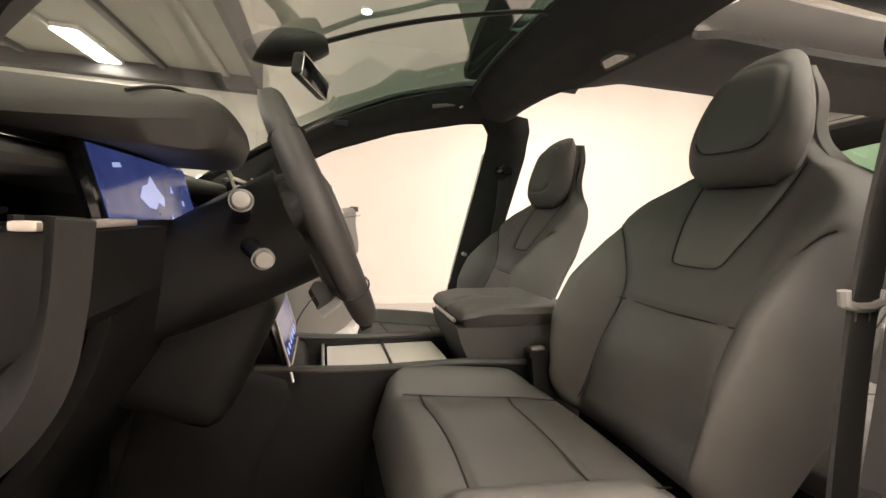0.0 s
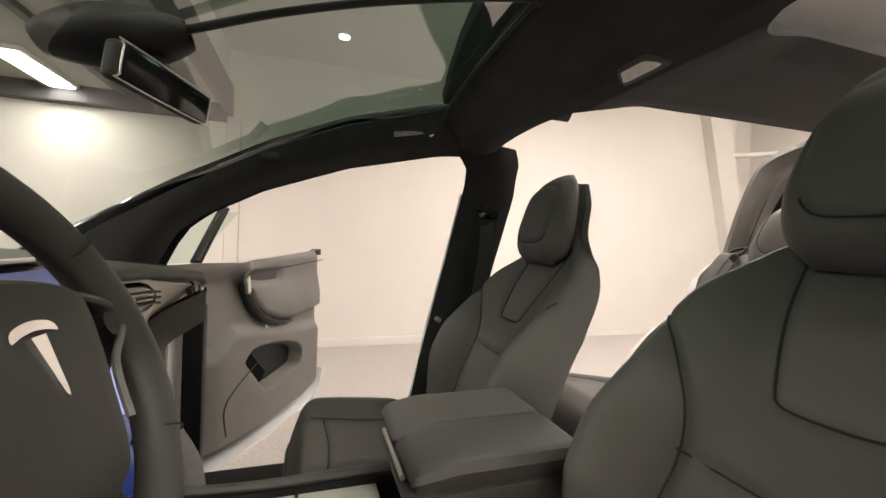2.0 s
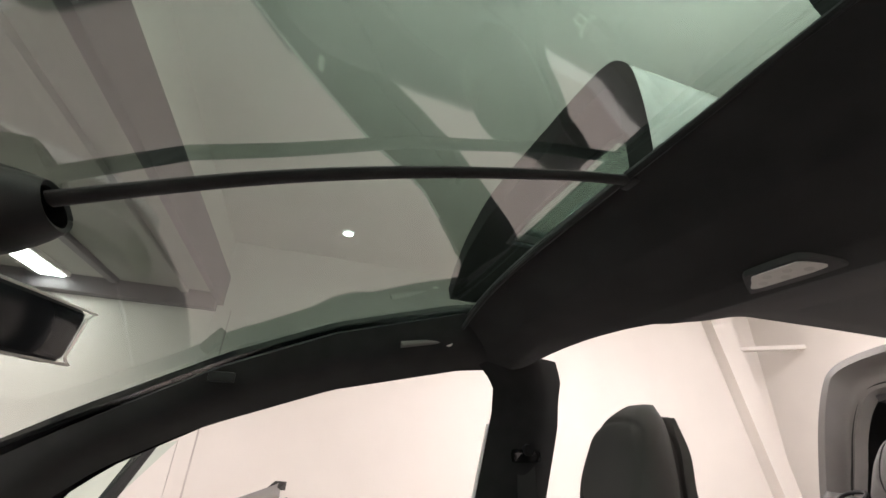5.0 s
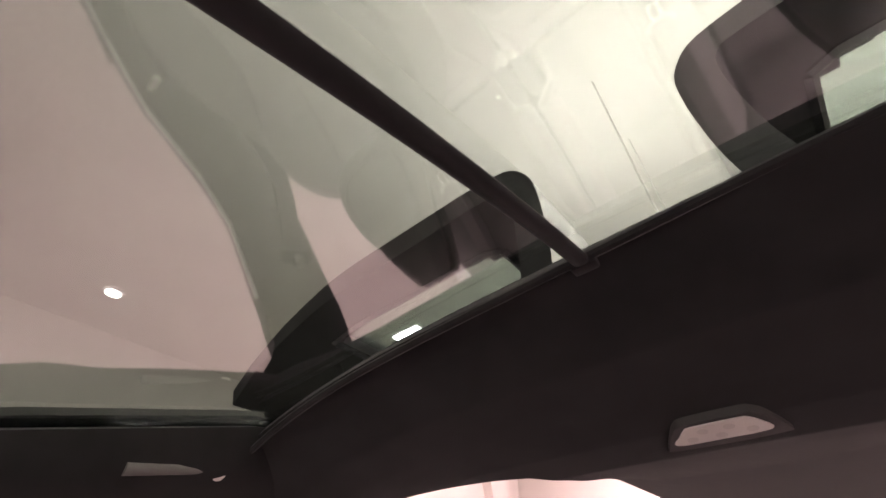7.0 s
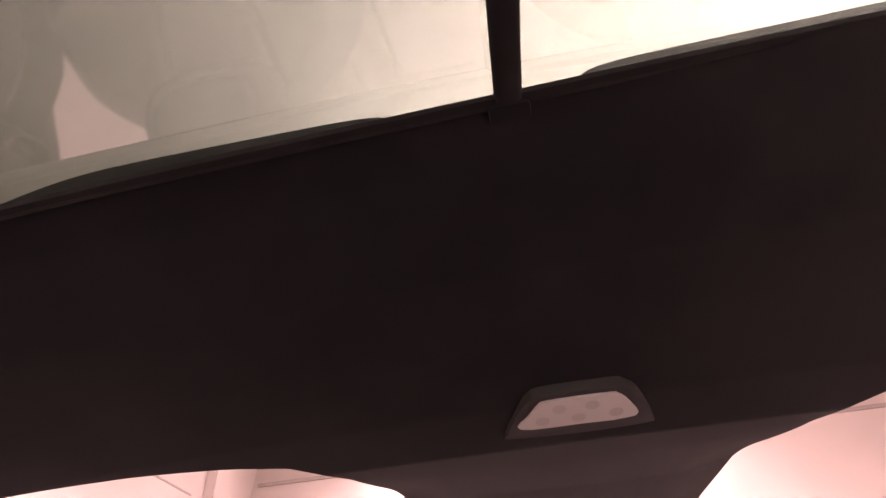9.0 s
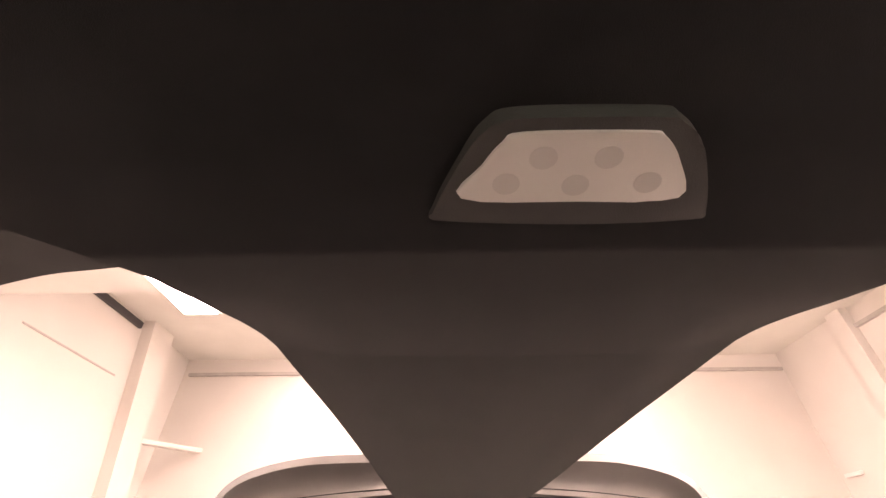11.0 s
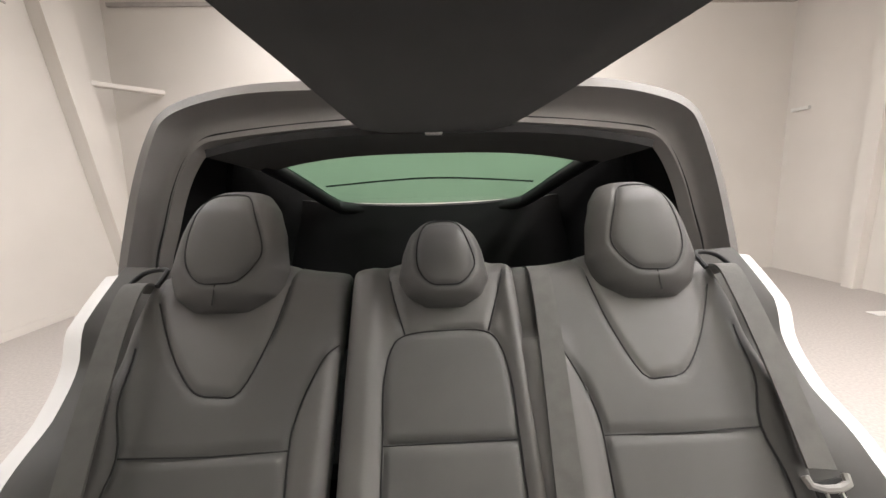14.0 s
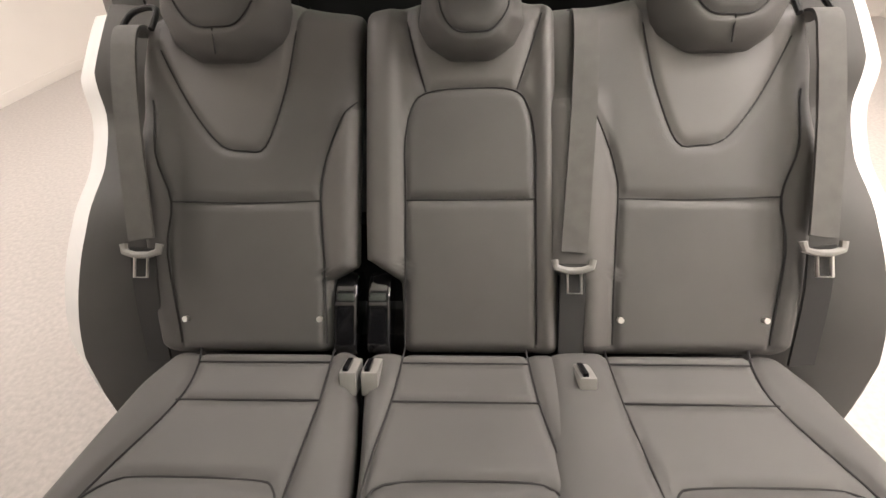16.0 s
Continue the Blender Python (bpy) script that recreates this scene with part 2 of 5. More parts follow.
def pad(place, s0, s1, left, right, front, back, ns=60, nu=60, nb=10, round_end=0.03):
    """A cushion: for s from s0 to s1 a ring from left(s) to right(s), bulging to front(u, s) and back(u, s) along the depth.
    place(u, s, d) gives its points."""
    bm, rings = bmesh.new(), []
    for j in range(ns + 1):
        q = j / ns
        s = s0 + (s1 - s0) * (0.5 - 0.5 * math.cos(math.pi * q)) * 0.5 + (s1 - s0) * q * 0.5
        e0 = min(s - s0, s1 - s) / round_end
        e = 1.0 if e0 >= 1 else math.sqrt(max(1 - (1 - e0) ** 2, 0.0)) * 0.97 + 0.03
        a, b, ring = left(s), right(s), []
        mid = (a + b) / 2
        for i in range(nu + 1):
            h = i / nu * 2 - 1
            h = 0.75 * h + 0.25 * math.sin(h * math.pi / 2)
            u = mid + h * (b - a) / 2 * (0.9 + 0.1 * e)
            edge = max(0.0, 1 - abs(h) ** 14) ** 0.5
            dm = (front(u, s) + back(u, s)) / 2
            ring.append(place(u, s, dm + (front(u, s) - dm) * (0.25 + 0.75 * edge) * e))
        for i in range(1, nb):
            h = 1 - i / nb * 2
            u = mid + h * (b - a) / 2 * (0.9 + 0.1 * e)
            edge = max(0.0, 1 - abs(h) ** 6) ** 0.5
            dm = (front(u, s) + back(u, s)) / 2
            ring.append(place(u, s, dm + (back(u, s) - dm) * (0.25 + 0.75 * edge) * e))
        rings.append([bm.verts.new(p) for p in ring])
    quads(bm, rings, closed_u=True)
    bm.faces.new(rings[0][::-1])
    bm.faces.new(rings[-1])
    return bm


def strap(pts, width, thick=0.0025, side=(1, 0, 0), bm=None):
    """Belt webbing along a run of points; side is across the webbing, one vector or one for each point."""
    bm = bm or bmesh.new()
    P, rings = [Vector(p) for p in pts], []
    for i, p in enumerate(P):
        t = (P[min(i + 1, len(P) - 1)] - P[max(i - 1, 0)]).normalized()
        w = Vector(side[i] if isinstance(side, list) else side)
        w = (w - t * w.dot(t)).normalized() * width / 2
        n = t.cross(w).normalized() * thick
        rings.append([bm.verts.new(p + q) for q in (-w - n, w - n, w + n, -w + n)])
    quads(bm, rings, closed_u=True)
    bm.faces.new(rings[0][::-1])
    bm.faces.new(rings[-1])
    return bm


def pane_part(name, rows, material, parent, label, toward):
    """A window pane from a grid of points; its front looks to the point given, and it lets light through."""
    bm = bmesh.new()
    quads(bm, [[bm.verts.new(p) for p in row] for row in rows])
    bm.normal_update()
    if sum(f.normal.dot(Vector(toward) - f.calc_center_median()) for f in bm.faces) < 0:
        bmesh.ops.reverse_faces(bm, faces=bm.faces[:])
    bm.transform(STAND[0])
    me = bpy.data.meshes.new(name)
    bm.to_mesh(me)
    bm.free()
    me.materials.append(material)
    me.polygons.foreach_set("use_smooth", [True] * len(me.polygons))
    ob = new(name, me)
    ob.parent = parent
    ob.matrix_parent_inverse = Matrix.Translation(-parent.location)
    ob["label"] = label
    ob.visible_shadow = False
    return ob

# ---- the hall ----
def slab(name, pts, axis, thick, material, label, category="wall", kind="structure"):
    """A flat wall or ceiling with the outline pts, thickened along axis."""
    bm, off = bmesh.new(), Vector(axis) * thick
    a = [bm.verts.new(p) for p in pts]
    b = [bm.verts.new(Vector(p) + off) for p in pts]
    bm.faces.new(a)
    bm.faces.new(b[::-1])
    for i in range(len(a)):
        bm.faces.new((a[i], a[(i + 1) % len(a)], b[(i + 1) % len(a)], b[i]))
    return solo(name, bm, material, label, category, kind=kind, smooth=False)


EX, WX, BY, FY = 4.50, -5.70, -7.0, 7.0
Z_LOW, Z_MID, Z_HIGH = 2.74, 3.40, 4.40
slab("floor", [(-40, -40, 0), (40, -40, 0), (40, 40, 0), (-40, 40, 0)], (0, 0, -1), 0.2, FLOOR, "grey speckled resin floor of a parking hall", "floor")
# the east wall ends in a raking edge where the leaning column stands
E_TOP, E_FOOT = -5.55, -6.62
slab("wall_east", [(EX, 1.20, 0), (EX, 1.20, Z_HIGH), (EX, E_TOP, Z_HIGH), (EX, E_FOOT, 0)], (1, 0, 0), 0.2, WALL, "plain cream painted wall with a faint joint")
slab("wall_east_front", [(EX, FY, 0), (EX, FY, 2.57), (EX, 1.204, 2.57), (EX, 1.204, 0)], (1, 0, 0), 0.2, WALL, "cream painted wall below a dark beam")
slab("wall_recess", [(EX + 0.06, BY, 0), (EX + 0.06, BY, Z_HIGH), (EX + 0.06, -5.2, Z_HIGH), (EX + 0.06, -5.2, 0)], (1, 0, 0), 0.1, WALL, "bright cream wall behind the raking column")
slab("wall_back", [(WX - 0.2, BY, 0), (WX - 0.2, BY, Z_HIGH), (EX + 0.2, BY, Z_HIGH), (EX + 0.2, BY, 0)], (0, -1, 0), 0.2, WALL, "bright cream back wall of the hall")
slab("wall_west", [(WX, BY, 0), (WX, FY, 0), (WX, FY, Z_HIGH), (WX, BY, Z_HIGH)], (-1, 0, 0), 0.2, WALL, "plain cream side wall of the hall")
slab("wall_front", [(WX, FY, 0), (EX, FY, 0), (EX, FY, Z_HIGH), (WX, FY, Z_HIGH)], (0, 1, 0), 0.2, WALL, "plain cream front wall of the hall")
slab("ceiling_low", [(WX, 1.20, Z_LOW), (EX + 0.2, 1.20, Z_LOW), (EX + 0.2, FY, Z_LOW), (WX, FY, Z_LOW)], (0, 0, 1), 0.15, CEIL_GREY, "low grey ceiling with ribs", "ceiling")
slab("ceiling_middle", [(WX, -3.2, Z_MID), (EX, -3.2, Z_MID), (EX, 1.20, Z_MID), (WX, 1.20, Z_MID)], (0, 0, 1), 0.15, CEIL, "plain beige ceiling over the car", "ceiling")
slab("ceiling_high", [(WX, BY, Z_HIGH), (EX + 0.2, BY, Z_HIGH), (EX + 0.2, -3.2, Z_HIGH), (WX, -3.2, Z_HIGH)], (0, 0, 1), 0.15, CEIL, "high pale ceiling at the back of the hall", "ceiling")
slab("wall_riser_front", [(WX, 1.20, Z_LOW + 0.15), (EX, 1.20, Z_LOW + 0.15), (EX, 1.20, Z_MID), (WX, 1.20, Z_MID)], (0, 1, 0), 0.1, CEIL, "step in the ceiling")
slab("wall_riser_back", [(WX, -3.2, Z_MID + 0.15), (EX, -3.2, Z_MID + 0.15), (EX, -3.2, Z_HIGH), (WX, -3.2, Z_HIGH)], (0, 1, 0), 0.1, CEIL, "step in the ceiling")
solo("beam", box((EX - 0.06, 4.10, 2.66), (0.12, 5.79, 0.17), 0.01), BEAM, "dark grey beam along the wall top", "beam", kind="structure")
solo("beam", box(((WX + EX) / 2, 1.165, 2.80), (EX - WX - 0.04, 0.06, 0.33), 0.008), BEAM, "dark grey beam across the hall at the step in the ceiling", "beam", kind="structure")
for k in range(9):
    y = 1.5 + 0.62 * k
    solo("ceiling_rib", box(((WX + EX) / 2, y, Z_LOW - 0.025), (EX - WX - 0.3, 0.07, 0.05), 0.008), BEAM if k % 2 else CEIL_GREY, "dark rib across the low ceiling", "ceiling rib", kind="structure")


def leaning_post(name, x, top, foot, dy, wide, label):
    bm = bmesh.new()
    rings = [[bm.verts.new((x + a, y + b, z)) for a, b in ((0, 0), (0, -dy * w), (wide, -dy * w), (wide, 0))] for y, z, w in ((foot, 0, 0.6), (top, Z_HIGH, 1.0))]
    quads(bm, rings, closed_u=True)
    return solo(name, bm, WALL, label, "column", kind="structure", smooth=False)


leaning_post("column", EX - 0.17, E_TOP, E_FOOT, 0.50, 0.42, "cream column raking beside the wall end")
leaning_post("column", WX + 0.13, -5.40, -5.57, 0.26, -0.22, "cream pilaster on the side wall")
solo("trim", box((EX - 0.004, -4.75, 3.56), (0.012, 1.5, 0.02), 0), WALL_JOINT, "thin grey joint in the wall", "trim", kind="structure", smooth=False)
solo("trim", box((EX - 0.02, -4.36, 4.30), (0.05, 2.3, 0.09), 0.004), BEAM, "dark strip along the wall top", "trim", kind="structure")
solo("trim", box((EX - 0.003, 1.052, 1.3), (0.008, 0.014, 2.6), 0), WALL_JOINT, "upright joint in the wall", "trim", kind="structure", smooth=False)
solo("trim", box((-0.6, BY + 0.03, 4.13), (10.1, 0.05, 0.05), 0), WALL_JOINT, "thin rail along the back wall", "trim", kind="structure", smooth=False)
solo("trim", box((WX + 0.03, -3.0, 4.12), (0.05, 4.8, 0.05), 0), WALL_JOINT, "thin rail along the side wall", "trim", kind="structure", smooth=False)
solo("baseboard", box((EX - 0.006, -2.7, 0.05), (0.012, 7.4, 0.1), 0.002), WALL, "pale skirting along the wall", "baseboard", kind="structure")
solo("wall_ledge", box((EX - 0.36, -6.62, 2.93), (0.95, 0.14, 0.06), 0.01, pose(0, 0, 0, 0, 0, 48)), WALL, "pale ledge across the wall corner", "ledge", kind="structure")
solo("wall_socket", box((WX + 0.02, -6.75, 2.5), (0.04, 0.3, 0.05), 0.006), WHITE_PLASTIC, "small pale box on the side wall", "wall box", kind="structure")
solo("floor_marking", box((-5.2, -4.60, 0.004), (0.9, 0.14, 0.006), 0), LINE_WHITE, "white painted parking line on the floor", "floor marking", kind="structure", smooth=False)


def ceiling_light(c, sx, sy, label, watts):
    t = thing("ceiling_light", label, "ceiling light", c)
    part("frame", box((c[0], c[1], c[2] + 0.012), (sx + 0.05, sy + 0.05, 0.05), 0.006), WHITE_PLASTIC, t)
    part("diffuser", box((c[0], c[1], c[2] - 0.018), (sx, sy, 0.02), 0.004), GLOW, t, "glowing white diffuser")
    area_lamp("lamp_light", pose(c[0], c[1], c[2] - 0.04), sx, sy, watts)


ceiling_light((3.94, 2.62, 2.715), 0.82, 0.2, "bright linear light under the ribbed ceiling", W_FRONT * 0.2)
ceiling_light((-1.2, 2.62, 2.715), 0.82, 0.2, "bright linear light under the ribbed ceiling", W_FRONT)
ceiling_light((1.75, -5.4, 4.375), 0.25, 2.2, "bright linear light under the high ceiling", W_BACK)
ceiling_light((-1.9, -5.4, 4.375), 0.25, 2.2, "bright linear light under the high ceiling", W_BACK)
ceiling_light((1.9, 4.1, 2.715), 0.82, 0.2, "bright linear light under the ribbed ceiling", W_FRONT)
# the three W_SIDE lights are added, set where they reach the seats
ceiling_light((-1.7, -2.2, 3.375), 0.3, 1.6, "linear light added under the beige ceiling to light the car", W_SIDE * 0.6)
ceiling_light((-3.4, -1.1, 3.375), 0.3, 1.6, "linear light added under the beige ceiling to light the car", W_SIDE * 1.0)
ceiling_light((2.3, -2.7, 3.375), 0.3, 1.6, "linear light added under the beige ceiling to light the car", W_SIDE * 0.6)


# an unseen fixture, added to throw light on the ceiling and back down
def added_uplight(x, y, z, sx, sy, watts):
    t = thing("added_uplight", "added linear uplight that brightens the ceiling", "pendant light", (x, y, z))
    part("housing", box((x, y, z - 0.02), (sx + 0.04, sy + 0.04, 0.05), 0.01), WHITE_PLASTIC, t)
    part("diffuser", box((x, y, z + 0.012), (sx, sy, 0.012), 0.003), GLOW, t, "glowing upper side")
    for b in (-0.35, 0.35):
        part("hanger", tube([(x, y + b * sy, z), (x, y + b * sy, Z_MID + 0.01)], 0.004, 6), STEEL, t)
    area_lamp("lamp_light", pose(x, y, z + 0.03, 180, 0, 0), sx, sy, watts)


# both added: one beside the driver's door, one above the roof spine
added_uplight(-1.75, 0.3, 1.98, 0.22, 1.2, W_UP * 0.7)
added_uplight(0.02, -1.15, 2.36, 0.16, 0.6, W_UP * 0.06)
dl = thing("downlight", "small round downlight in the beige ceiling", "downlight", (3.72, 0.0, 3.4))
part("rim", tube([(3.72, 0.0, 3.41), (3.72, 0.0, 3.385)], 0.075, 24), WHITE_PLASTIC, dl)
part("diffuser", tube([(3.72, 0.0, 3.39), (3.72, 0.0, 3.375)], 0.055, 24), GLOW, dl, "glowing lens")

# ---- the car's shell ----
CX = 0.03
car = thing("car_body", "white electric car standing with all its doors open", "car")
part("floor_pan", box((0.02, -0.47, 0.33), (1.46, 3.74, 0.16), 0.02), CARPET, car, "black carpeted floor")
G_EDGE = [(-0.26, 1.70), (-0.10, 1.676), (0.175, 1.598), (0.374, 1.512), (0.583, 1.398), (0.73, 1.307), (0.86, 1.225), (1.3, 0.98)]
E_EDGE = [(-0.26, 1.585), (-0.134, 1.573), (0.161, 1.506), (0.402, 1.419), (0.54, 1.345), (0.60, 1.295), (0.635, 1.235), (0.66, 1.17), (0.70, 1.09), (0.86, 0.95)]


def glass_x(y):
    return 0.565 + 0.05 * ease(0.3, 1.0, y)


def side_parts(k):
    """Rails, pillars, sills and rear quarters on one side; k is 1 or -1."""
    def rail(u, v):
        y = -0.25 + 1.10 * v
        g, e = (glass_x(y) - 0.012, lerp(G_EDGE, y) + 0.004), (0.662, lerp(E_EDGE, y))
        x, z = g[0] + (e[0] - g[0]) * u, g[1] + (e[1] - g[1]) * u
        bulge = 0.022 * math.sin(math.pi * u) + 0.012 * (u**4)
        return (CX * 0.3 + k * (x - bulge), y, z - bulge * 0.5)
    part("a_pillar", sheet(rail, 12, 44, -0.02 * k), SUEDE, car, "black suede roof rail and windscreen pillar")

    def rail_out(u, v):
        y = -0.25 + 1.25 * v
        return (CX * 0.3 + k * (0.70 - 0.1 * u), y, lerp(E_EDGE, y) + 0.01 + (lerp(G_EDGE, y) + 0.03 - lerp(E_EDGE, y)) * u)
    part("roof_rail", sheet(rail_out, 6, 40, -0.02 * k), GLOSS_BLACK, car, "gloss black outer roof rail")
    FRONT = [(0.55, -0.02), (0.815, -0.085), (0.95, -0.11), (1.25, -0.175), (1.48, -0.222), (1.54, -0.225), (1.60, -0.16)]
    REAR = [(0.55, -0.30), (0.9, -0.30), (1.193, -0.342), (1.45, -0.405), (1.56, -0.415), (1.63, -0.39)]

    def pillar(u, v):
        z = 0.55 + 1.06 * v
        y0, y1 = lerp(FRONT, z), lerp(REAR, z)
        x = 0.700 - 0.05 * ease(0.8, 1.6, z) - 0.028 * math.sin(math.pi * u) - 0.02 * ease(1.5, 1.62, z)
        return (CX * 0.3 + k * x, y0 + (y1 - y0) * u, z)
    part("b_pillar", sheet(pillar, 16, 40, 0.05 * k), SUEDE, car, "black door pillar trim")

    def pillar_low(u, v):
        z = 0.50 + 0.42 * v
        y0, y1 = lerp(FRONT, z) + 0.003, lerp(REAR, z) - 0.003
        return (CX * 0.3 + k * (0.680 - 0.02 * math.sin(math.pi * u) + 0.02 * v), y0 + (y1 - y0) * u, z)
    part("b_pillar_foot", sheet(pillar_low, 12, 14, 0.05 * k), TRIM_DARK, car, "black lower pillar trim")
    if k > 0:
        part("pillar_seal", tube(curve([(CX * 0.3 + k * (0.705 - 0.05 * ease(0.8, 1.6, z)), lerp(FRONT, z) + 0.002, z) for z in (0.55, 0.8, 1.0, 1.25, 1.45)], 4), 0.004), BODY_WHITE, car, "white painted pillar edge")
    part("sill", box((k * 0.76, -0.12, 0.47), (0.16, 1.75, 0.13), 0.02), TRIM_DARK, car, "dark scuff plate along the door sill")
    part("front_post", box((k * 0.775, 0.660, 0.76), (0.09, 0.05, 0.62), 0.015), BODY_WHITE, car, "white painted front door post")
    part("hinge_strip", box((k * 0.815, 0.590, 0.78), (0.05, 0.06, 0.58), 0.012), TRIM_DARK, car, "black strip behind the door post")
    part("rocker", box((k * 0.86, -0.12, 0.36), (0.10, 1.9, 0.26), 0.03), BODY_WHITE, car, "white painted rocker panel")
    STAND[0] = TIPPED
    # rear door aperture: grey inner trim with a white painted flange outside it
    RIM = [(-1.50, 1.285), (-1.40, 1.17), (-1.36, 1.08), (-1.27, 1.00), (-1.15, 0.92), (-1.05, 0.78), (-1.00, 0.62), (-0.98, 0.48)]
    run = curve([(0, y, z) for y, z in RIM], 6)
    rim_x = lambda v: lerp([(0, 0.775), (0.143, 0.800), (0.286, 0.790), (0.43, 0.772), (0.57, 0.768), (0.786, 0.795), (1, 0.77)], v)

    def flange(u, v):
        p = run[min(int(round(v * (len(run) - 1))), len(run) - 1)]
        return (k * (rim_x(v) + 0.10 * u), p.y - 0.05 * u, p.z - 0.012 * u)
    part("door_flange", sheet(flange, 4, len(run) - 1, 0.02 * k), BODY_WHITE, car, "white painted door opening edge")

    def liner(u, v):
        p = run[min(int(round(v * (len(run) - 1))), len(run) - 1)]
        return (k * (rim_x(v) + 0.007 - (rim_x(v) - 0.615) * u - 0.012 * math.sin(math.pi * u)), p.y - 0.05 * u - 0.04 * u * u, p.z + 0.004 - 0.05 * u * u)
    part("side_liner", sheet(liner, 8, len(run) - 1, 0.02 * k), LINER, car, "dark grey trim beside the rear bench")
    part("liner_seam", tube([Vector((k * (rim_x((i + 8) / (len(run) - 1)) - 0.055), p.y - 0.014, p.z + 0.003)) for i, p in enumerate(run[8:-4])], 0.0022, 6), THREAD, car)

    STAND[0] = Matrix.Identity(4)

    def quarter(u, v):
        y = -1.78 - 1.0 * u
        z = 0.45 + (0.62 - 0.06 * u) * v
        return (k * (0.90 - 0.06 * v * v - 0.10 * u * u), y, z)
    part("quarter_panel", sheet(quarter, 10, 10, -0.02 * k), BODY_WHITE, car, "white painted rear quarter panel")

    def fender(u, v):
        y = 0.78 + 1.25 * u
        z = 0.45 + (0.66 - 0.1 * u) * v
        return (k * (0.92 - 0.05 * v * v - 0.12 * u * u), y, z)
    part("front_fender", sheet(fender, 10, 10, -0.02 * k), BODY_WHITE, car, "white painted front fender")
    STAND[0] = DEEPER
    # rear arch
    OUT = [(0.26, 1.717), (0.45, 1.712), (0.58, 1.69), (0.665, 1.655), (0.70, 1.60), (0.735, 1.50), (0.765, 1.38), (0.788, 1.26), (0.80, 1.12)]
    INN = [(0.185, 1.640), (0.36, 1.628), (0.52, 1.612), (0.59, 1.598), (0.632, 1.555), (0.668, 1.48), (0.695, 1.39), (0.720, 1.30), (0.728, 1.16)]
    o, n = curve([(a, 0, b) for a, b in OUT], 6), curve([(a, 0, b) for a, b in INN], 6)

    def arch(u, v):
        i = min(int(round(v * (len(o) - 1))), len(o) - 1)
        p = o[i].lerp(n[i], u)
        return (k * p.x, -1.47 - 0.04 * math.cos(math.pi * (u - 0.4)) + 0.03 - 0.05 * u, p.z)
    part("rear_arch", sheet(arch, 10, len(o) - 1, -0.03 * k), TRIM_GREY, car, "grey padded arch behind the rear bench")

    def reveal(u, v):
        i = min(int(round(v * (len(n) - 1))), len(n) - 1)
        return (k * (n[i].x - 0.035 * u), -1.49 - 0.16 * u, n[i].z - 0.012 * u)
    part("arch_reveal", sheet(reveal, 5, len(n) - 1, -0.02 * k), TRIM_DARK, car, "dark inner side of the rear arch")

    def cargo(u, v):
        return (k * (0.69 - 0.10 * ease(0.55, 1.0, v) - 0.06 * u), -1.60 - 0.95 * u, 0.55 + 1.04 * v - 0.06 * u * v)
    part("cargo_side", sheet(cargo, 8, 10, -0.02 * k), CARPET, car, "black cargo side lining")

    def seal(u, v):
        i = min(int(round(v * (len(o) - 1))), len(o) - 1)
        return (k * (o[i].x + 0.015 * u), -1.50 - 0.10 * u, o[i].z + 0.012 + 0.01 * u)
    part("arch_seal", sheet(seal, 4, len(o) - 1, 0.012 * k), GLOSS_BLACK, car, "black rubber door seal")
    STAND[0] = Matrix.Identity(4)


side_parts(1)
side_parts(-1)
for k in (1, -1):
    for y in (1.38, -1.80):
        w = thing("wheel", "car wheel with black tyre and grey rim on the floor", "wheel", (k * 0.83, y, 0.37), group="car wheels")
        part("tyre", tube([(k * 0.83, y + 0.27 * math.cos(a), 0.37 + 0.27 * math.sin(a)) for a in (2 * math.pi * i / 40 for i in range(40))], 0.10, 12, True, up=(1, 0, 0)), TRIM_DARK, w)
        part("rim", tube([(k * 0.76, y, 0.37), (k * 0.88, y, 0.37), (k * 0.90, y, 0.37)], [0.2, 0.2, 0.12], 32), STEEL, w)

# headliner: wide in front, a narrow spine between the raised doors
Z_HEAD = [(-1.80, 1.664), (-1.45, 1.646), (-1.15, 1.634), (-0.9, 1.627), (-0.5, 1.620), (-0.40, 1.611), (-0.355, 1.608), (-0.31, 1.620), (-0.27, 1.636), (-0.20, 1.660), (-0.15, 1.688), (-0.107, 1.717)]


SPINE = [(-1.80, 0.215), (-1.2, 0.188), (-1.0, 0.180), (-0.85, 0.1765), (-0.7, 0.175), (-0.5, 0.1765), (-0.44, 0.179), (-0.40, 0.183), (-0.375, 0.191), (-0.355, 0.208), (-0.340, 0.235), (-0.330, 0.285), (-0.321, 0.36), (-0.313, 0.48), (-0.307, 0.636)]


def half_width(y):
    return lerp(SPINE, y)


def head(u, v):
    y = -0.107 - 1.0 * v if v < 0.2 else -0.307 - 0.71 * (v - 0.2) if v < 0.5 else -0.52 - 2.56 * (v - 0.5)
    h = 2 * u - 1
    front, side = ease(-0.49, -0.375, y), abs(h) * half_width(y) / 0.636
    lip = 1 - ease(-0.35, -0.25, y)
    rise = 0.008 * ease(0.62, 1.0, abs(h)) + 0.002 * abs(h)
    z = lerp(Z_HEAD, y) + (1 - front) * rise - front * (1 - lip) * 0.075 * side**3.2 - front * lip * 0.010 * side**2
    return (0.012 + h * half_width(y), y, z)


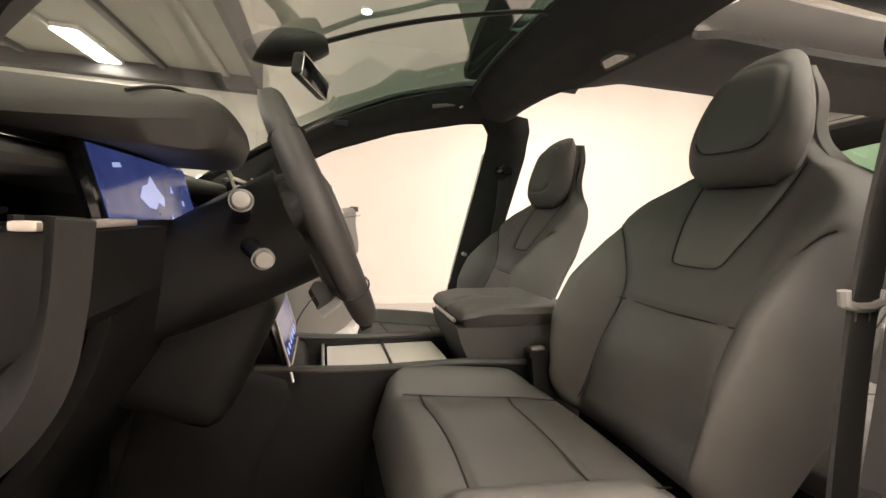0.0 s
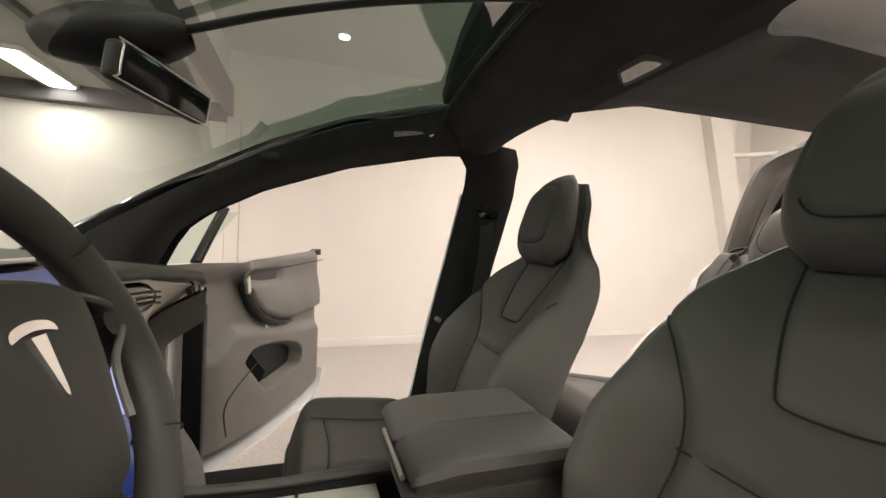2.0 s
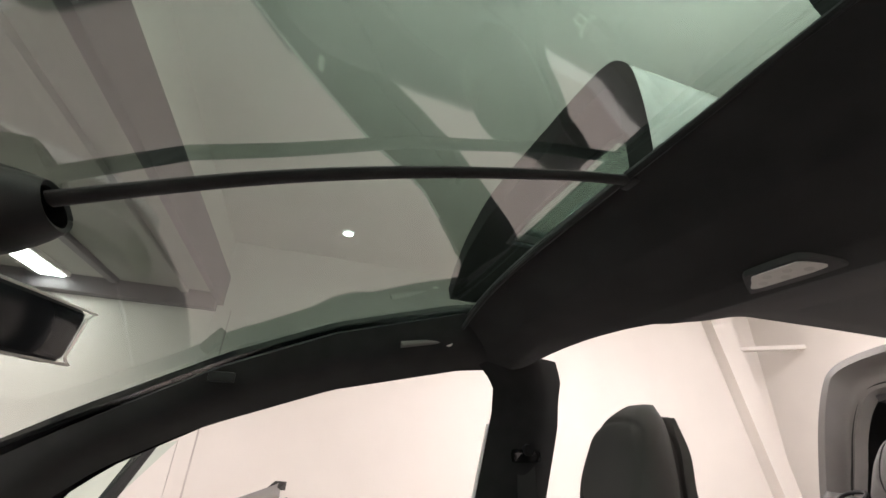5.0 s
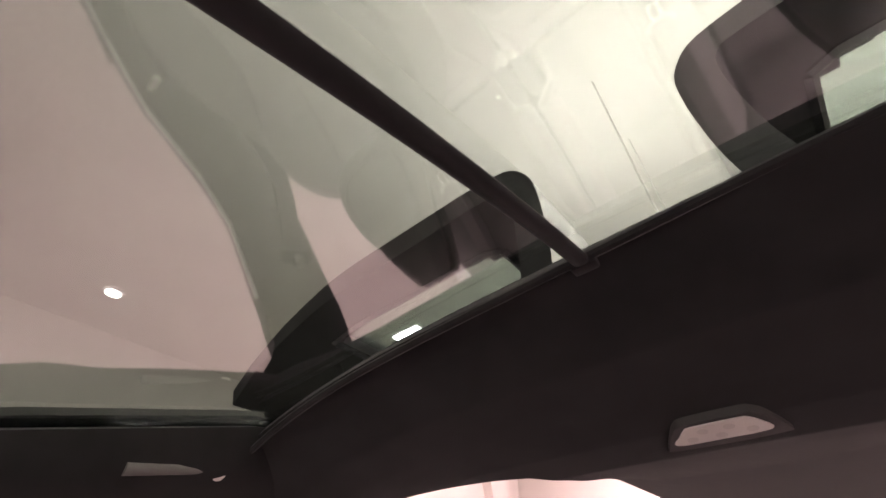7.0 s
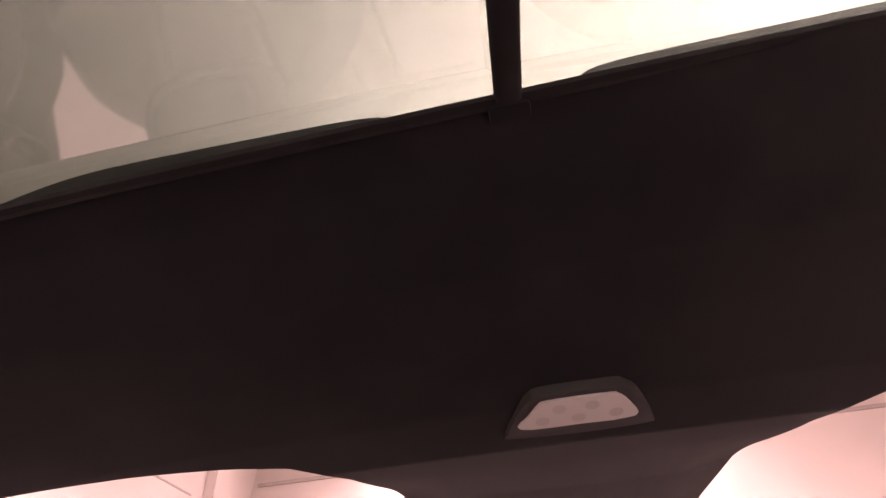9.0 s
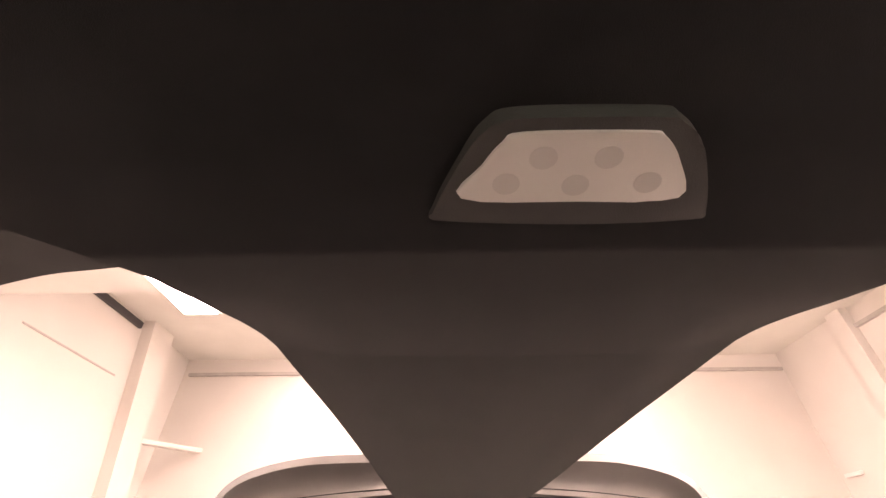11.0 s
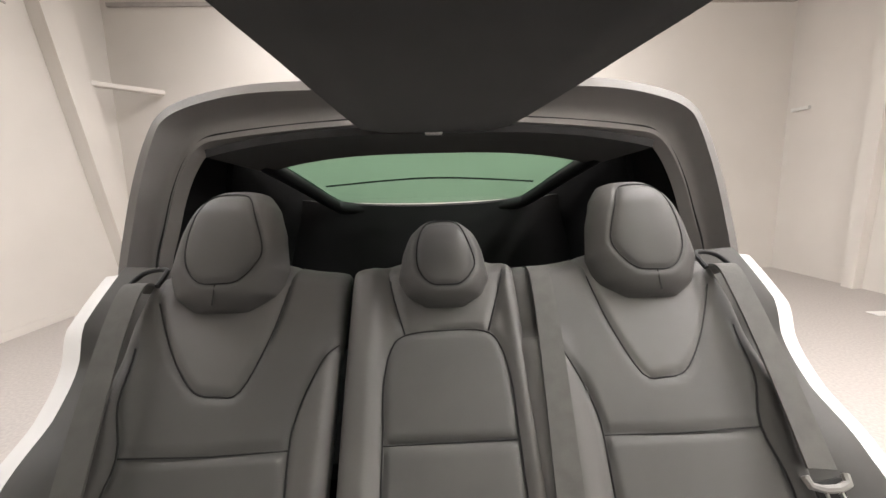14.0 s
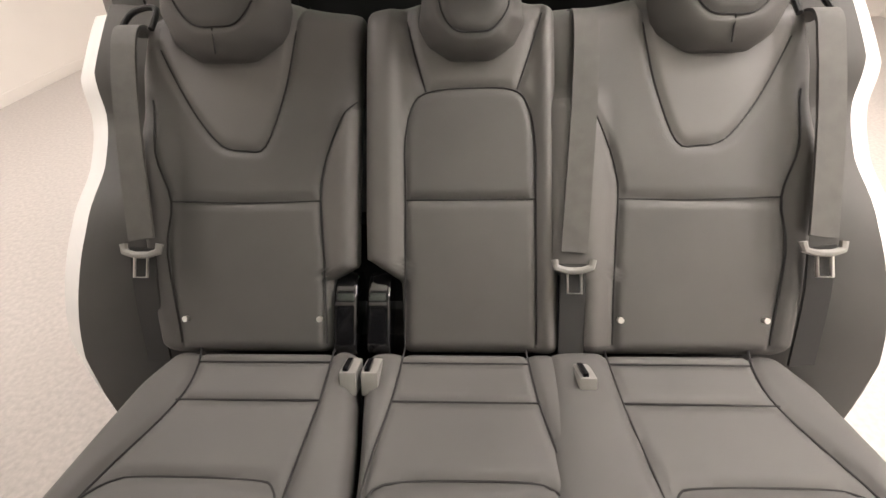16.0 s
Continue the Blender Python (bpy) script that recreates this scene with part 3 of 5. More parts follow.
for k in (1, -1):
    edge_run = [Vector(head(0.5 + 0.5 * k, 0.2 + 0.225 * i / 80)) for i in range(81)]
    part("opening_seal", tube([p + Vector((-0.005 * k, -0.004, 0.008)) for p in edge_run], 0.0035, 8), TRIM_DARK, car, "black rubber seal of the wing door opening")
part("headliner", sheet(head, 72, 320, 0.02), SUEDE, car, "black suede headliner with a narrow central spine")


def roof(u, v):
    y = -0.26 - 1.53 * v
    h = 2 * u - 1
    return (0.012 + h * (half_width(y) - 0.004), y, 1.752 - 0.05 * abs(h) ** 3 * ease(-0.60, -0.47, y) + 0.02 * v)


part("roof_skin", sheet(roof, 24, 200, 0.01), BODY_WHITE, car, "white painted roof spine")
part("header_edge", tube([Vector((CX + x, -0.109, 1.715 - 0.03 * x - 0.07 * (x / 0.6) ** 4)) for x in (-0.55 + 0.05 * i for i in range(23))], 0.005, 8), SUEDE, car, "black edge of the headliner")
Z_GLASS = [(-0.15, 1.738), (0.0, 1.712), (0.17, 1.668), (0.35, 1.605), (0.55, 1.51), (0.75, 1.395), (0.95, 1.265), (1.25, 1.05)]


def windscreen(u, v):
    y, h = -0.15 + 1.42 * v, 2 * u - 1
    edge = lerp(G_EDGE, y) + 0.012
    return (CX * 0.5 + h * (glass_x(y) + 0.02), y, lerp(Z_GLASS, y) + (edge - lerp(Z_GLASS, y)) * abs(h) ** 2.2)


shield = pane_part("windshield", [[windscreen(i / 24, j / 40) for i in range(25)] for j in range(41)], WINDSHIELD, car, "large green-tinted windscreen reaching over the front seats", (0, 0.1, 1.2))
shield.visible_shadow = True


STAND[0] = TIPPED


def rear_pane(u, v):
    h = 2 * u - 1
    return (h * (0.485 - 0.085 * v), -1.76 - 0.46 * v - 0.02 * (1 - h * h), 1.592 - 0.098 * v + (0.035 - 0.048 * v) * (1 - h * h))


pane_part("rear_window", [[rear_pane(i / 16, j / 8) for i in range(17)] for j in range(9)], REAR_GLASS, car, "green-tinted rear window", (0, -1.2, 1.2))


def rear_head(u, v):
    h = 2 * u - 1
    return (h * (0.585 - 0.06 * v), -1.52 - 0.24 * v, 1.642 - 0.010 * v - 0.05 * abs(h) ** 3)


part("rear_headliner", sheet(rear_head, 20, 8, -0.02), SUEDE, car, "black lining above the rear window")


def hatch_low(u, v):
    h = 2 * u - 1
    return (h * 0.68, -2.24 - 0.10 * v, 1.525 - 0.75 * v - 0.055 * (1 - h * h))


part("hatch_panel", sheet(hatch_low, 12, 8, -0.02), TRIM_DARK, car, "black lining below the rear window")
for k in (1, -1):
    part("hatch_frame", tube(curve([(k * 0.52, -1.72, 1.59), (k * 0.47, -1.98, 1.54), (k * 0.42, -2.18, 1.490), (k * 0.36, -2.23, 1.468), (k * 0.2, -2.26, 1.456), (0.0, -2.27, 1.452)], 6), 0.026, 10), TRIM_DARK, car, "black rear window frame")
part("spoiler", tube(curve([(-0.48, -2.35, 1.575), (0, -2.33, 1.600), (0.48, -2.35, 1.575)], 10), 0.004, 8), TRIM_DARK, car, "dark tail edge seen through the rear window")
STAND[0] = Matrix.Identity(4)
part("cargo_floor", box((0, -2.28, 0.62), (1.3, 1.1, 0.06), 0.01), CARPET, car, "black cargo floor")
part("tail_panel", box((0, -2.81, 0.75), (1.5, 0.06, 0.7), 0.02), BODY_WHITE, car, "white painted tail")
part("firewall", box((0, 1.35, 0.72), (1.5, 0.06, 0.7), 0.02), TRIM_DARK, car)


def hood(u, v):
    h = 2 * u - 1
    return (h * 0.86, 1.2 + 1.0 * v, 1.06 - 0.18 * v * v - 0.06 * h**4)


part("hood", sheet(hood, 16, 10, -0.02), BODY_WHITE, car, "white painted hood")
STAND[0] = TIPPED
rc = part("rear_lamp", box((0, -1.512, 1.622), (0.045, 0.02, 0.012), 0.003), WHITE_PLASTIC, car, "small white lamp above the rear window")
STAND[0] = Matrix.Identity(4)

# ---- roof fittings ----
lamp = thing("dome_lamp", "pale dome lamp with five round spots in the headliner", "dome lamp", (0.003, -0.31, 1.62))


def lamp_place(a, b, d):
    return Vector((0.004 + 0.87 * a, -0.310 + 0.80 * b, 1.6235 + 0.20 * b - d))


LAMP_OUT = flat([(0.067, -0.026), (0.062, -0.031), (0.0, -0.034), (-0.056, -0.032), (-0.062, -0.026), (-0.050, 0.006), (-0.038, 0.018), (-0.026, 0.021), (0.03, 0.021), (0.044, 0.016), (0.054, 0.002)], 4, True)
LAMP_IN = flat([(0.054, -0.017), (0.0, -0.019), (-0.046, -0.018), (-0.040, 0.002), (-0.031, 0.013), (-0.022, 0.0155), (0.028, 0.0155), (0.037, 0.011), (0.045, 0.0)], 4, True)
part("bezel", prism(LAMP_OUT, lamp_place, 0.009, 0.0012), TRIM, lamp, "dark raised bezel")
part("lens", prism(LAMP_IN, lamp_place, 0.0105, 0.001), DOME, lamp, "matt pale lens")
for a, b in ((0.034, -0.009), (0.003, -0.010), (-0.029, -0.009), (0.019, 0.004), (-0.009, 0.004)):
    part("spot", prism([(a + 0.0062 * math.cos(q * 0.3927), b + 0.0056 * math.sin(q * 0.3927)) for q in range(16)], lamp_place, 0.01065), DOME_SPOT, lamp, "faint grey round spot")
bar_pts = curve([(0.026, -0.113, 1.714), (0.026, -0.03, 1.699), (0.026, 0.11, 1.665), (0.027, 0.22, 1.634), (0.028, 0.32, 1.600), (0.03, 0.43, 1.556)], 8)
bar = thing("visor_rail", "slim black rail running along the windscreen", "rail", tuple(bar_pts[0]))
part("rail", tube(bar_pts, 0.0085, 14, squash=0.62, up=(1, 0, 0)), SUEDE, bar)
part("foot", box((0.026, -0.116, 1.712), (0.026, 0.014, 0.010), 0.004), SUEDE, bar)

mirror = thing("rearview_mirror", "black rear-view mirror hanging from a broad bracket", "mirror", (CX, 0.46, 1.55))


def pod(u, v):
    a = 2 * math.pi * u
    r = 0.055 * math.sin(math.pi * (0.08 + 0.84 * v)) ** 0.6
    return (CX + 0.9 * r * math.cos(a), 0.425 + 0.16 * v + 0.2 * r * math.sin(a), 1.560 - 0.035 * v + 0.55 * r * math.sin(a) - 0.01)


part("bracket", sheet(pod, 24, 14, 0.004), TRIM_DARK, mirror, "broad black bracket")
part("stem", tube([(CX, 0.475, 1.535), (CX, 0.465, 1.505), (CX, 0.46, 1.485)], [0.022, 0.015, 0.014], 12), TRIM_DARK, mirror)
MM = pose(0, 0, 0, 8, 0, -16)
MC = Vector((0.036, 0.455, 1.476))
part("housing", box(MC, (0.186, 0.024, 0.048), 0.011, MM, seg=4), TRIM_DARK, mirror)
part("mirror_glass", box(MC + MM.to_3x3() @ Vector((0, -0.008, 0)), (0.178, 0.012, 0.041), 0.0055, MM), MIRROR, mirror, "dark mirror glass")
part("rim", tube([MC + MM.to_3x3() @ Vector((0.0905 * a, -0.0125, 0.0222 * b)) for a, b in flat([(-1, -0.75), (-1, 0.75), (-0.93, 1), (0.93, 1), (1, 0.75), (1, -0.75), (0.93, -1), (-0.93, -1)], 3, True)], 0.0012, 6, True), STEEL, mirror, "thin bright rim")
for k in (1, -1):
    hook = thing("coat_hook", "grey bar with a pale round end on the roof rail", "hook", (k * 0.60, -0.08, 1.625))
    part("bar", tube([(k * 0.592, -0.072, 1.619), (k * 0.584, -0.02, 1.610), (k * 0.580, 0.036, 1.598)], [0.006, 0.0075, 0.008], 12), TRIM_GREY, hook, "grey plastic bar")
    part("button", tube([(k * 0.605, -0.08, 1.622), (k * 0.588, -0.08, 1.616)], 0.0095, 16), STEEL, hook, "pale round button")
    clip = solo("visor_clip", box((k * 0.556, 0.368, 1.498), (0.014, 0.045, 0.018), 0.004), TRIM_DARK, "small black clip on the windscreen pillar", "clip")

# ---- raised falcon doors ----
def falcon(k):
    d = thing("falcon_door", "raised rear wing door with a dark lining and side window", "car door", (k * 0.26, -0.98, 1.75), group="raised wing doors")
    run = curve([(0.19, 0, 1.765), (0.165, 0, 1.90), (0.165, 0, 2.06), (0.185, 0, 2.14), (0.25, 0, 2.175), (0.50, 0, 2.185), (0.80, 0, 2.19), (1.0, 0, 2.19), (1.2, 0, 2.19), (1.4, 0, 2.15), (1.52, 0, 2.08)], 6)

    def at(i, y, out):
        i = max(0, min(i, len(run) - 1))
        t = (run[min(i + 1, len(run) - 1)] - run[max(i - 1, 0)]).normalized()
        n = Vector((-t.z, 0, t.x))
        p = run[i] + n * (out * (1 + (0.6 * ease(20, 34, i) if out < 0 else 0)))
        return Vector((k * p.x, y, p.z + (0.025 if k < 0 else 0.0)))
    m = len(run) - 1
    ys = [-0.30 - 0.0195 * j for j in range(41)]
    back = lambda i, y: y - 0.10 * ease(m * 0.55, m, i)
    for name, off, material, label in (("outer_skin", 0.03, BODY_WHITE, "white painted outer skin"), ("lining", -0.03, SUEDE, "dark inner lining")):
        bm = bmesh.new()
        win = lambda i, j: 26 <= i < 42 and 7 <= j < 35 and not ((i in (26, 41)) and j in (7, 34)) and (i, j) not in ((26, 8), (27, 7), (26, 33), (27, 34))
        for o in (off, off * 0.72):
            rows = [[bm.verts.new(at(i, back(i, y), o)) for i in range(m + 1)] for y in ys]
            quads(bm, rows, skip=win)
        part(name, bm, material, d, label)
    edge = bmesh.new()
    for y in (ys[0], ys[-1]):
        rows = [[edge.verts.new(at(i, back(i, y), o)) for i in range(m + 1)] for o in (-0.03, 0.0, 0.03)]
        quads(edge, rows)
    for i in (0, m):
        rows = [[edge.verts.new(at(i, back(i, y), o)) for y in ys] for o in (-0.03, 0.03)]
        quads(edge, rows)
    part("door_edge", edge, TRIM_DARK, d, "dark door edge")
    frame_pts = [at(i, back(i, ys[j]), -0.03) for i, j in [(26, j) for j in range(8, 35)] + [(i, 35) for i in range(27, 43)] + [(42, j) for j in range(35, 6, -1)] + [(i, 7) for i in range(42, 26, -1)] + [(26, 8)]]
    part("window_seal", tube(frame_pts, 0.012, 6), GLOSS_BLACK, d, "black window seal")
    pane_part("window", [[at(i, back(i, y), 0.0) for i in range(26, 43)] for y in ys[7:36]], SIDE_GLASS, d, "pale green side window", (k * 0.6, -0.5, 1.2))
    part("pull_strap", tube(curve([at(44, ys[12], -0.05), at(45, ys[17], -0.085), at(44, ys[22], -0.05)], 5), 0.012, 8), TRIM_DARK, d, "black pull handle")


falcon(1)
falcon(-1)

# ---- front passenger door, swung open ----
HINGE, DIR = Vector((0.75, 0.72, 0)), Vector((0.900, -0.436, 0)).normalized()
FACE = Vector((DIR.y, -DIR.x, 0))


def door_at(l, z, d=0.0):
    return HINGE + DIR * (0.892 * l) + Vector((0, 0, z)) + FACE * d


door = thing("front_door", "open front car door with a grey padded lining", "car door", tuple(door_at(0.6, 0.45)))
D_TOP = [(0.0, 1.185), (0.2, 1.19), (0.42, 1.185), (0.8, 1.205), (1.245, 1.228)]
D_LOW = [(0.0, 0.55), (0.3, 0.53), (0.6, 0.51), (1.0, 0.505), (1.15, 0.53), (1.21, 0.57), (1.245, 0.64)]
D_GROOVE = [(0.0, 1.14), (0.42, 1.13), (0.47, 1.09), (0.53, 1.02), (0.62, 0.955), (0.75, 0.915), (0.9, 0.90), (1.25, 0.925)]
D_LEDGE = [(0.0, 0.86), (0.30, 0.86), (0.42, 0.93), (0.6, 0.905), (0.9, 0.862), (1.25, 0.83)]
POCKET = flat([(0.480, 0.800), (0.500, 0.770), (0.635, 0.645), (0.660, 0.635), (0.940, 0.660), (0.985, 0.700), (0.985, 0.745), (0.93, 0.785), (0.80, 0.818), (0.62, 0.838), (0.53, 0.834)], 4, True)


def inside(poly, a, b):
    hit = False
    for (x0, y0), (x1, y1) in zip(poly, poly[1:] + poly[:1]):
        if (y0 > b) != (y1 > b) and a < (x1 - x0) * (b - y0) / (y1 - y0) + x0:
            hit = not hit
    return hit


def door_face(u, v):
    l = 0.03 + 1.215 * u
    z0, z1 = lerp(D_LOW, l), lerp(D_TOP, l)
    z = z0 + (z1 - z0) * v
    gr, le = lerp(D_GROOVE, l), lerp(D_LEDGE, l)
    d = 0.02 + 0.042 * ease(gr - 0.02, gr + 0.03, z) * ease(0.38, 0.48, l) * (1 - 0.55 * ease(gr + 0.06, gr + 0.22, z))
    d += 0.035 * (1 - ease(le - 0.03, le + 0.03, z)) * ease(0.15, 0.35, l)
    d += 0.03 * ease(1.10, 1.17, z) * (1 - ease(0.40, 0.52, l)) - 0.03 * ease(1.19, 1.235, z)
    d -= 0.012 * math.exp(-((z - gr) / 0.012) ** 2) * ease(0.36, 0.44, l)
    if inside(POCKET, l, z):
        d -= 0.075 * ease(0.0, 0.02, near_line([POCKET + POCKET[:1]], l, z))
    d -= 0.034 * math.exp(-(((l - 0.62) / 0.15) ** 6) - ((z - 1.122) / 0.026) ** 4)
    return door_at(l, z, d * min(1.0, 12 * u, 14 * (1 - u) + 0.3))


part("lining", sheet(door_face, 110, 84, 0.02), TRIM_GREY, door, "dark grey moulded lining with armrest")


def door_skin(u, v):
    l = -0.02 + 1.275 * u
    z0, z1 = lerp(D_LOW, l) - 0.065, lerp(D_TOP, l) - 0.035
    z = z0 + (z1 - z0) * v
    return door_at(l, z, -0.045 - 0.06 * math.sin(math.pi * min(v * 1.05, 1)) ** 0.5)


part("outer_skin", sheet(door_skin, 30, 20, 0.03), BODY_WHITE, door, "white painted outer skin")
part("door_edge", sheet(lambda u, v: door_at(-0.02 + 1.27 * u, lerp(D_LOW, -0.02 + 1.27 * u) - 0.050 - 0.012 * v, -0.08 + 0.148 * v), 30, 4, 0.012), BODY_WHITE, door, "white painted lower door edge")
part("hinge_edge", sheet(lambda u, v: door_at(0.02, 0.5 + 0.68 * u, -0.07 + 0.10 * v), 12, 3, 0.01), TRIM_DARK, door, "dark hinge side")
part("pocket_lining", prism([(a, b) for a, b in POCKET], lambda a, b, d: door_at(a, b, -0.008 - d), 0.004), TRIM_DARK, door, "dark inside of the door pocket", False)
# the web gets carpet black in place of the shadow beside it
part("pocket_web", prism([(0.505, 0.785), (0.575, 0.828), (0.735, 0.690), (0.665, 0.640)], lambda a, b, d: door_at(a, b, -0.007 + d), 0.006, 0.0), CARPET, door, "web across the pocket, coloured black for its shade", False)
# solid dark bar that draws the shade in the gap under the armrest
part("armrest_gap_shade", tube([door_at(l, lerp(D_GROOVE, l) - 0.006, 0.036) for l in (0.45, 0.47, 0.49, 0.53, 0.57, 0.62, 0.68, 0.75, 0.82, 0.9)], [0.008, 0.012, 0.015, 0.018, 0.019, 0.019, 0.017, 0.014, 0.010, 0.005], 8), TRIM_DARK, door, "dark bar in place of the shade in the gap under the armrest")
part("door_handle", prism([(0.455, 1.125), (0.478, 1.135), (0.492, 1.072), (0.472, 1.062)], lambda a, b, d: door_at(a, b, 0.05 + d), 0.014, 0.004), CHROME, door, "chrome release handle")
part("pull_cup", prism(flat([(0.495, 1.146), (0.76, 1.140), (0.755, 1.104), (0.51, 1.110)], 3, True), lambda a, b, d: door_at(a, b, 0.018 + d), 0.006), TRIM, door, "dark pull cup")
part("lower_seam", tube([door_at(a, b, 0.057) for a, b in flat([(0.36, 0.56), (0.345, 0.66), (0.42, 0.72), (0.56, 0.775)], 6)], 0.0022, 6), THREAD, door)
part("upper_seam", tube([door_at(l, lerp(D_TOP, l) - 0.052, 0.047) for l in (0.5, 0.7, 0.9, 1.1, 1.24)], 0.002, 6), THREAD, door)
part("reflector", tube([door_at(0.633, 0.911, 0.045), door_at(0.633, 0.911, 0.054)], 0.007, 12), STEEL, door, "small bright stud")
part("quarter_bar", tube([door_at(0.245, 1.19, 0.0), door_at(0.335, 1.29, -0.01), door_at(0.425, 1.385, -0.02)], 0.013, 8, squash=1.6), TRIM_DARK, door, "dark bar of the quarter window")
part("latch_corner", prism([(1.19, 1.215), (1.25, 1.232), (1.25, 1.20)], lambda a, b, d: door_at(a, b, -0.02 + d), 0.05), TRIM_DARK, door, "dark door corner")
pane_part("quarter_glass", [[door_at(0.02 + 0.22 * q, 1.19, -0.006), door_at(0.02 + 0.22 * q + (0.31 - 0.045 * q), 1.19 + 0.17 + 0.02 * q, -0.006)] for q in (0.0, 0.5, 1.0)], SIDE_GLASS, door, "clear quarter window", (-0.4, 0.2, 1.3))
wm = thing("wing_mirror", "white wing mirror outside the quarter window", "wing mirror", tuple(door_at(0.14, 1.2, -0.15)))


def wing(u, v):
    a, b = 2 * math.pi * u, math.pi * v
    return door_at(0.17, 1.27, -0.20) + DIR * (0.10 * math.sin(b) * math.cos(a)) + Vector((0, 0, 0.075 * math.cos(b))) + FACE * (0.06 * math.sin(b) * math.sin(a))


part("shell", sheet(wing, 24, 14, 0.004), BODY_WHITE, wm, "white painted shell")
part("mirror_glass", prism(flat([(0.085, 1.23), (0.085, 1.31), (0.17, 1.335), (0.255, 1.31), (0.255, 1.225), (0.17, 1.205)], 4, True), lambda a, b, d: door_at(a, b, -0.150 + d), 0.006), EYE_MIRROR, wm)
part("stalk", tube([door_at(0.14, 1.17, -0.08), door_at(0.15, 1.20, -0.14), door_at(0.16, 1.22, -0.18)], 0.02, 8), TRIM_DARK, wm)

# ---- seats ----
def seam(parent, lines, place, front, r=0.0017, lift=0.0016):
    for line in lines:
        part("seam", tube([place(a, b, front(a, b) + lift) for a, b in line], r, 6), THREAD, parent)


def front_seat(cx, dy, label, dz=0.0, low=0.0):
    seat = thing("front_seat", label, "car seat", (cx, dy + 0.08, 0.41), group="front seats")
    LEAN = radians(27)
    ax, nx = Vector((0, -math.sin(LEAN), math.cos(LEAN))), Vector((0, math.cos(LEAN), math.sin(LEAN)))
    base = Vector((cx, -0.165 + dy, 0.80 + dz))
    bow = lambda s: 0.03 * math.sin(min(max(s, 0), 0.5) / 0.5 * math.pi)
    tilt = radians(16)
    hx, hn = Vector((0, -math.sin(tilt), math.cos(tilt))), Vector((0, math.cos(tilt), math.sin(tilt)))

    def place(u, s, d):
        k = ease(0.44, 0.60, s)
        return base + Vector((u, 0, 0)) + ax * min(s, 0.5) + hx * max(s - 0.5, 0.0) + nx.lerp(hn, k) * (d + bow(s))
    HW = [(-0.06, 0.225), (0.04, 0.25), (0.12, 0.268), (0.20, 0.268), (0.28, 0.260), (0.34, 0.258), (0.40, 0.252), (0.45, 0.234), (0.50, 0.192), (0.54, 0.140), (0.58, 0.100), (0.62, 0.082), (0.68, 0.068), (0.745, 0.035), (0.80, 0.03)]
    HW = flat(HW, 5)
    BOL = [(-0.06, 0.070), (0.10, 0.090), (0.20, 0.080), (0.28, 0.054), (0.34, 0.034), (0.42, 0.020), (0.52, 0.0), (0.8, 0.0)]
    bib = flat([(0.092, 0.53), (0.082, 0.42), (0.060, 0.325), (0.050, 0.302), (0.03, 0.296), (0.0, 0.295)], 5)
    inner = flat([(0.145, -0.04), (0.142, 0.10), (0.136, 0.195), (0.148, 0.26), (0.180, 0.325), (0.214, 0.372)], 5)
    cross = [(-0.139, 0.20), (0.0, 0.197), (0.139, 0.20)]
    lines = [bib, [(-a, b) for a, b in bib], inner, [(-a, b) for a, b in inner], cross]

    def front(u, s):
        a, w = abs(u), lerp(HW, s)
        bol = lerp(BOL, s)
        d = -0.008 * (1 - (a / 0.14) ** 2) if a < 0.14 else 0.0
        d += bol * ease(0.125, 0.205, a) - (bol + 0.05) * ease(w - 0.055, w + 0.02, a)
        d -= 0.016 * ease(0.49, 0.56, s) + 0.012 * (1 - ease(0.31, 0.38, s)) * math.exp(-((near_line(lines[2:4], u, s) / 0.014) ** 2))
        return d - 0.006 * math.exp(-((near_line(lines, u, s) / 0.007) ** 2))
    back = lambda u, s: -0.10 - 0.02 * math.cos(u * 6) + 0.075 * ease(0.3, 0.56, s)
    br = part("backrest", pad(place, -0.07, 0.75, lambda s: -lerp(HW, s), lambda s: lerp(HW, s), front, back, 150, 110, 14, 0.05), LEATHER, seat, "dark grey leather backrest with bolsters")
    bib_area = bib + [(-a, b) for a, b in bib[::-1]]
    for f in br.data.polygons:
        r = f.center - base
        f.material_index = 1 if inside(bib_area, r.x, r.dot(ax)) else 0
    br.data.materials.append(LEATHER_SMOOTH)
    seam(br, lines, place, front)
    hb = place(0, 0.485, 0.0)
    hp = lambda u, s, d: hb + Vector((u, 0, 0)) + hx * s + hn * d
    HH = [(0.0, 0.080), (0.03, 0.104), (0.08, 0.112), (0.14, 0.102), (0.20, 0.080), (0.245, 0.056), (0.275, 0.030)]
    HH = flat(HH, 5)
    oval = flat([(0.0, 0.045), (0.055, 0.052), (0.078, 0.09), (0.075, 0.15), (0.058, 0.205), (0.0, 0.222), (-0.058, 0.205), (-0.075, 0.15), (-0.078, 0.09), (-0.055, 0.052)], 5, True)
    oval_line = [oval + oval[:1]]

    def hfront(u, s):
        w = lerp(HH, s)
        return 0.050 + 0.020 * math.sin(min(s / 0.12, 1) * math.pi / 2) - 0.030 * (abs(u) / w) ** 4 - 0.045 * ease(0.17, 0.29, s) - 0.004 * math.exp(-((near_line(oval_line, u, s) / 0.006) ** 2))
    hback = lambda u, s: -0.025 + 0.02 * (abs(u) / lerp(HH, s)) ** 2 - 0.01
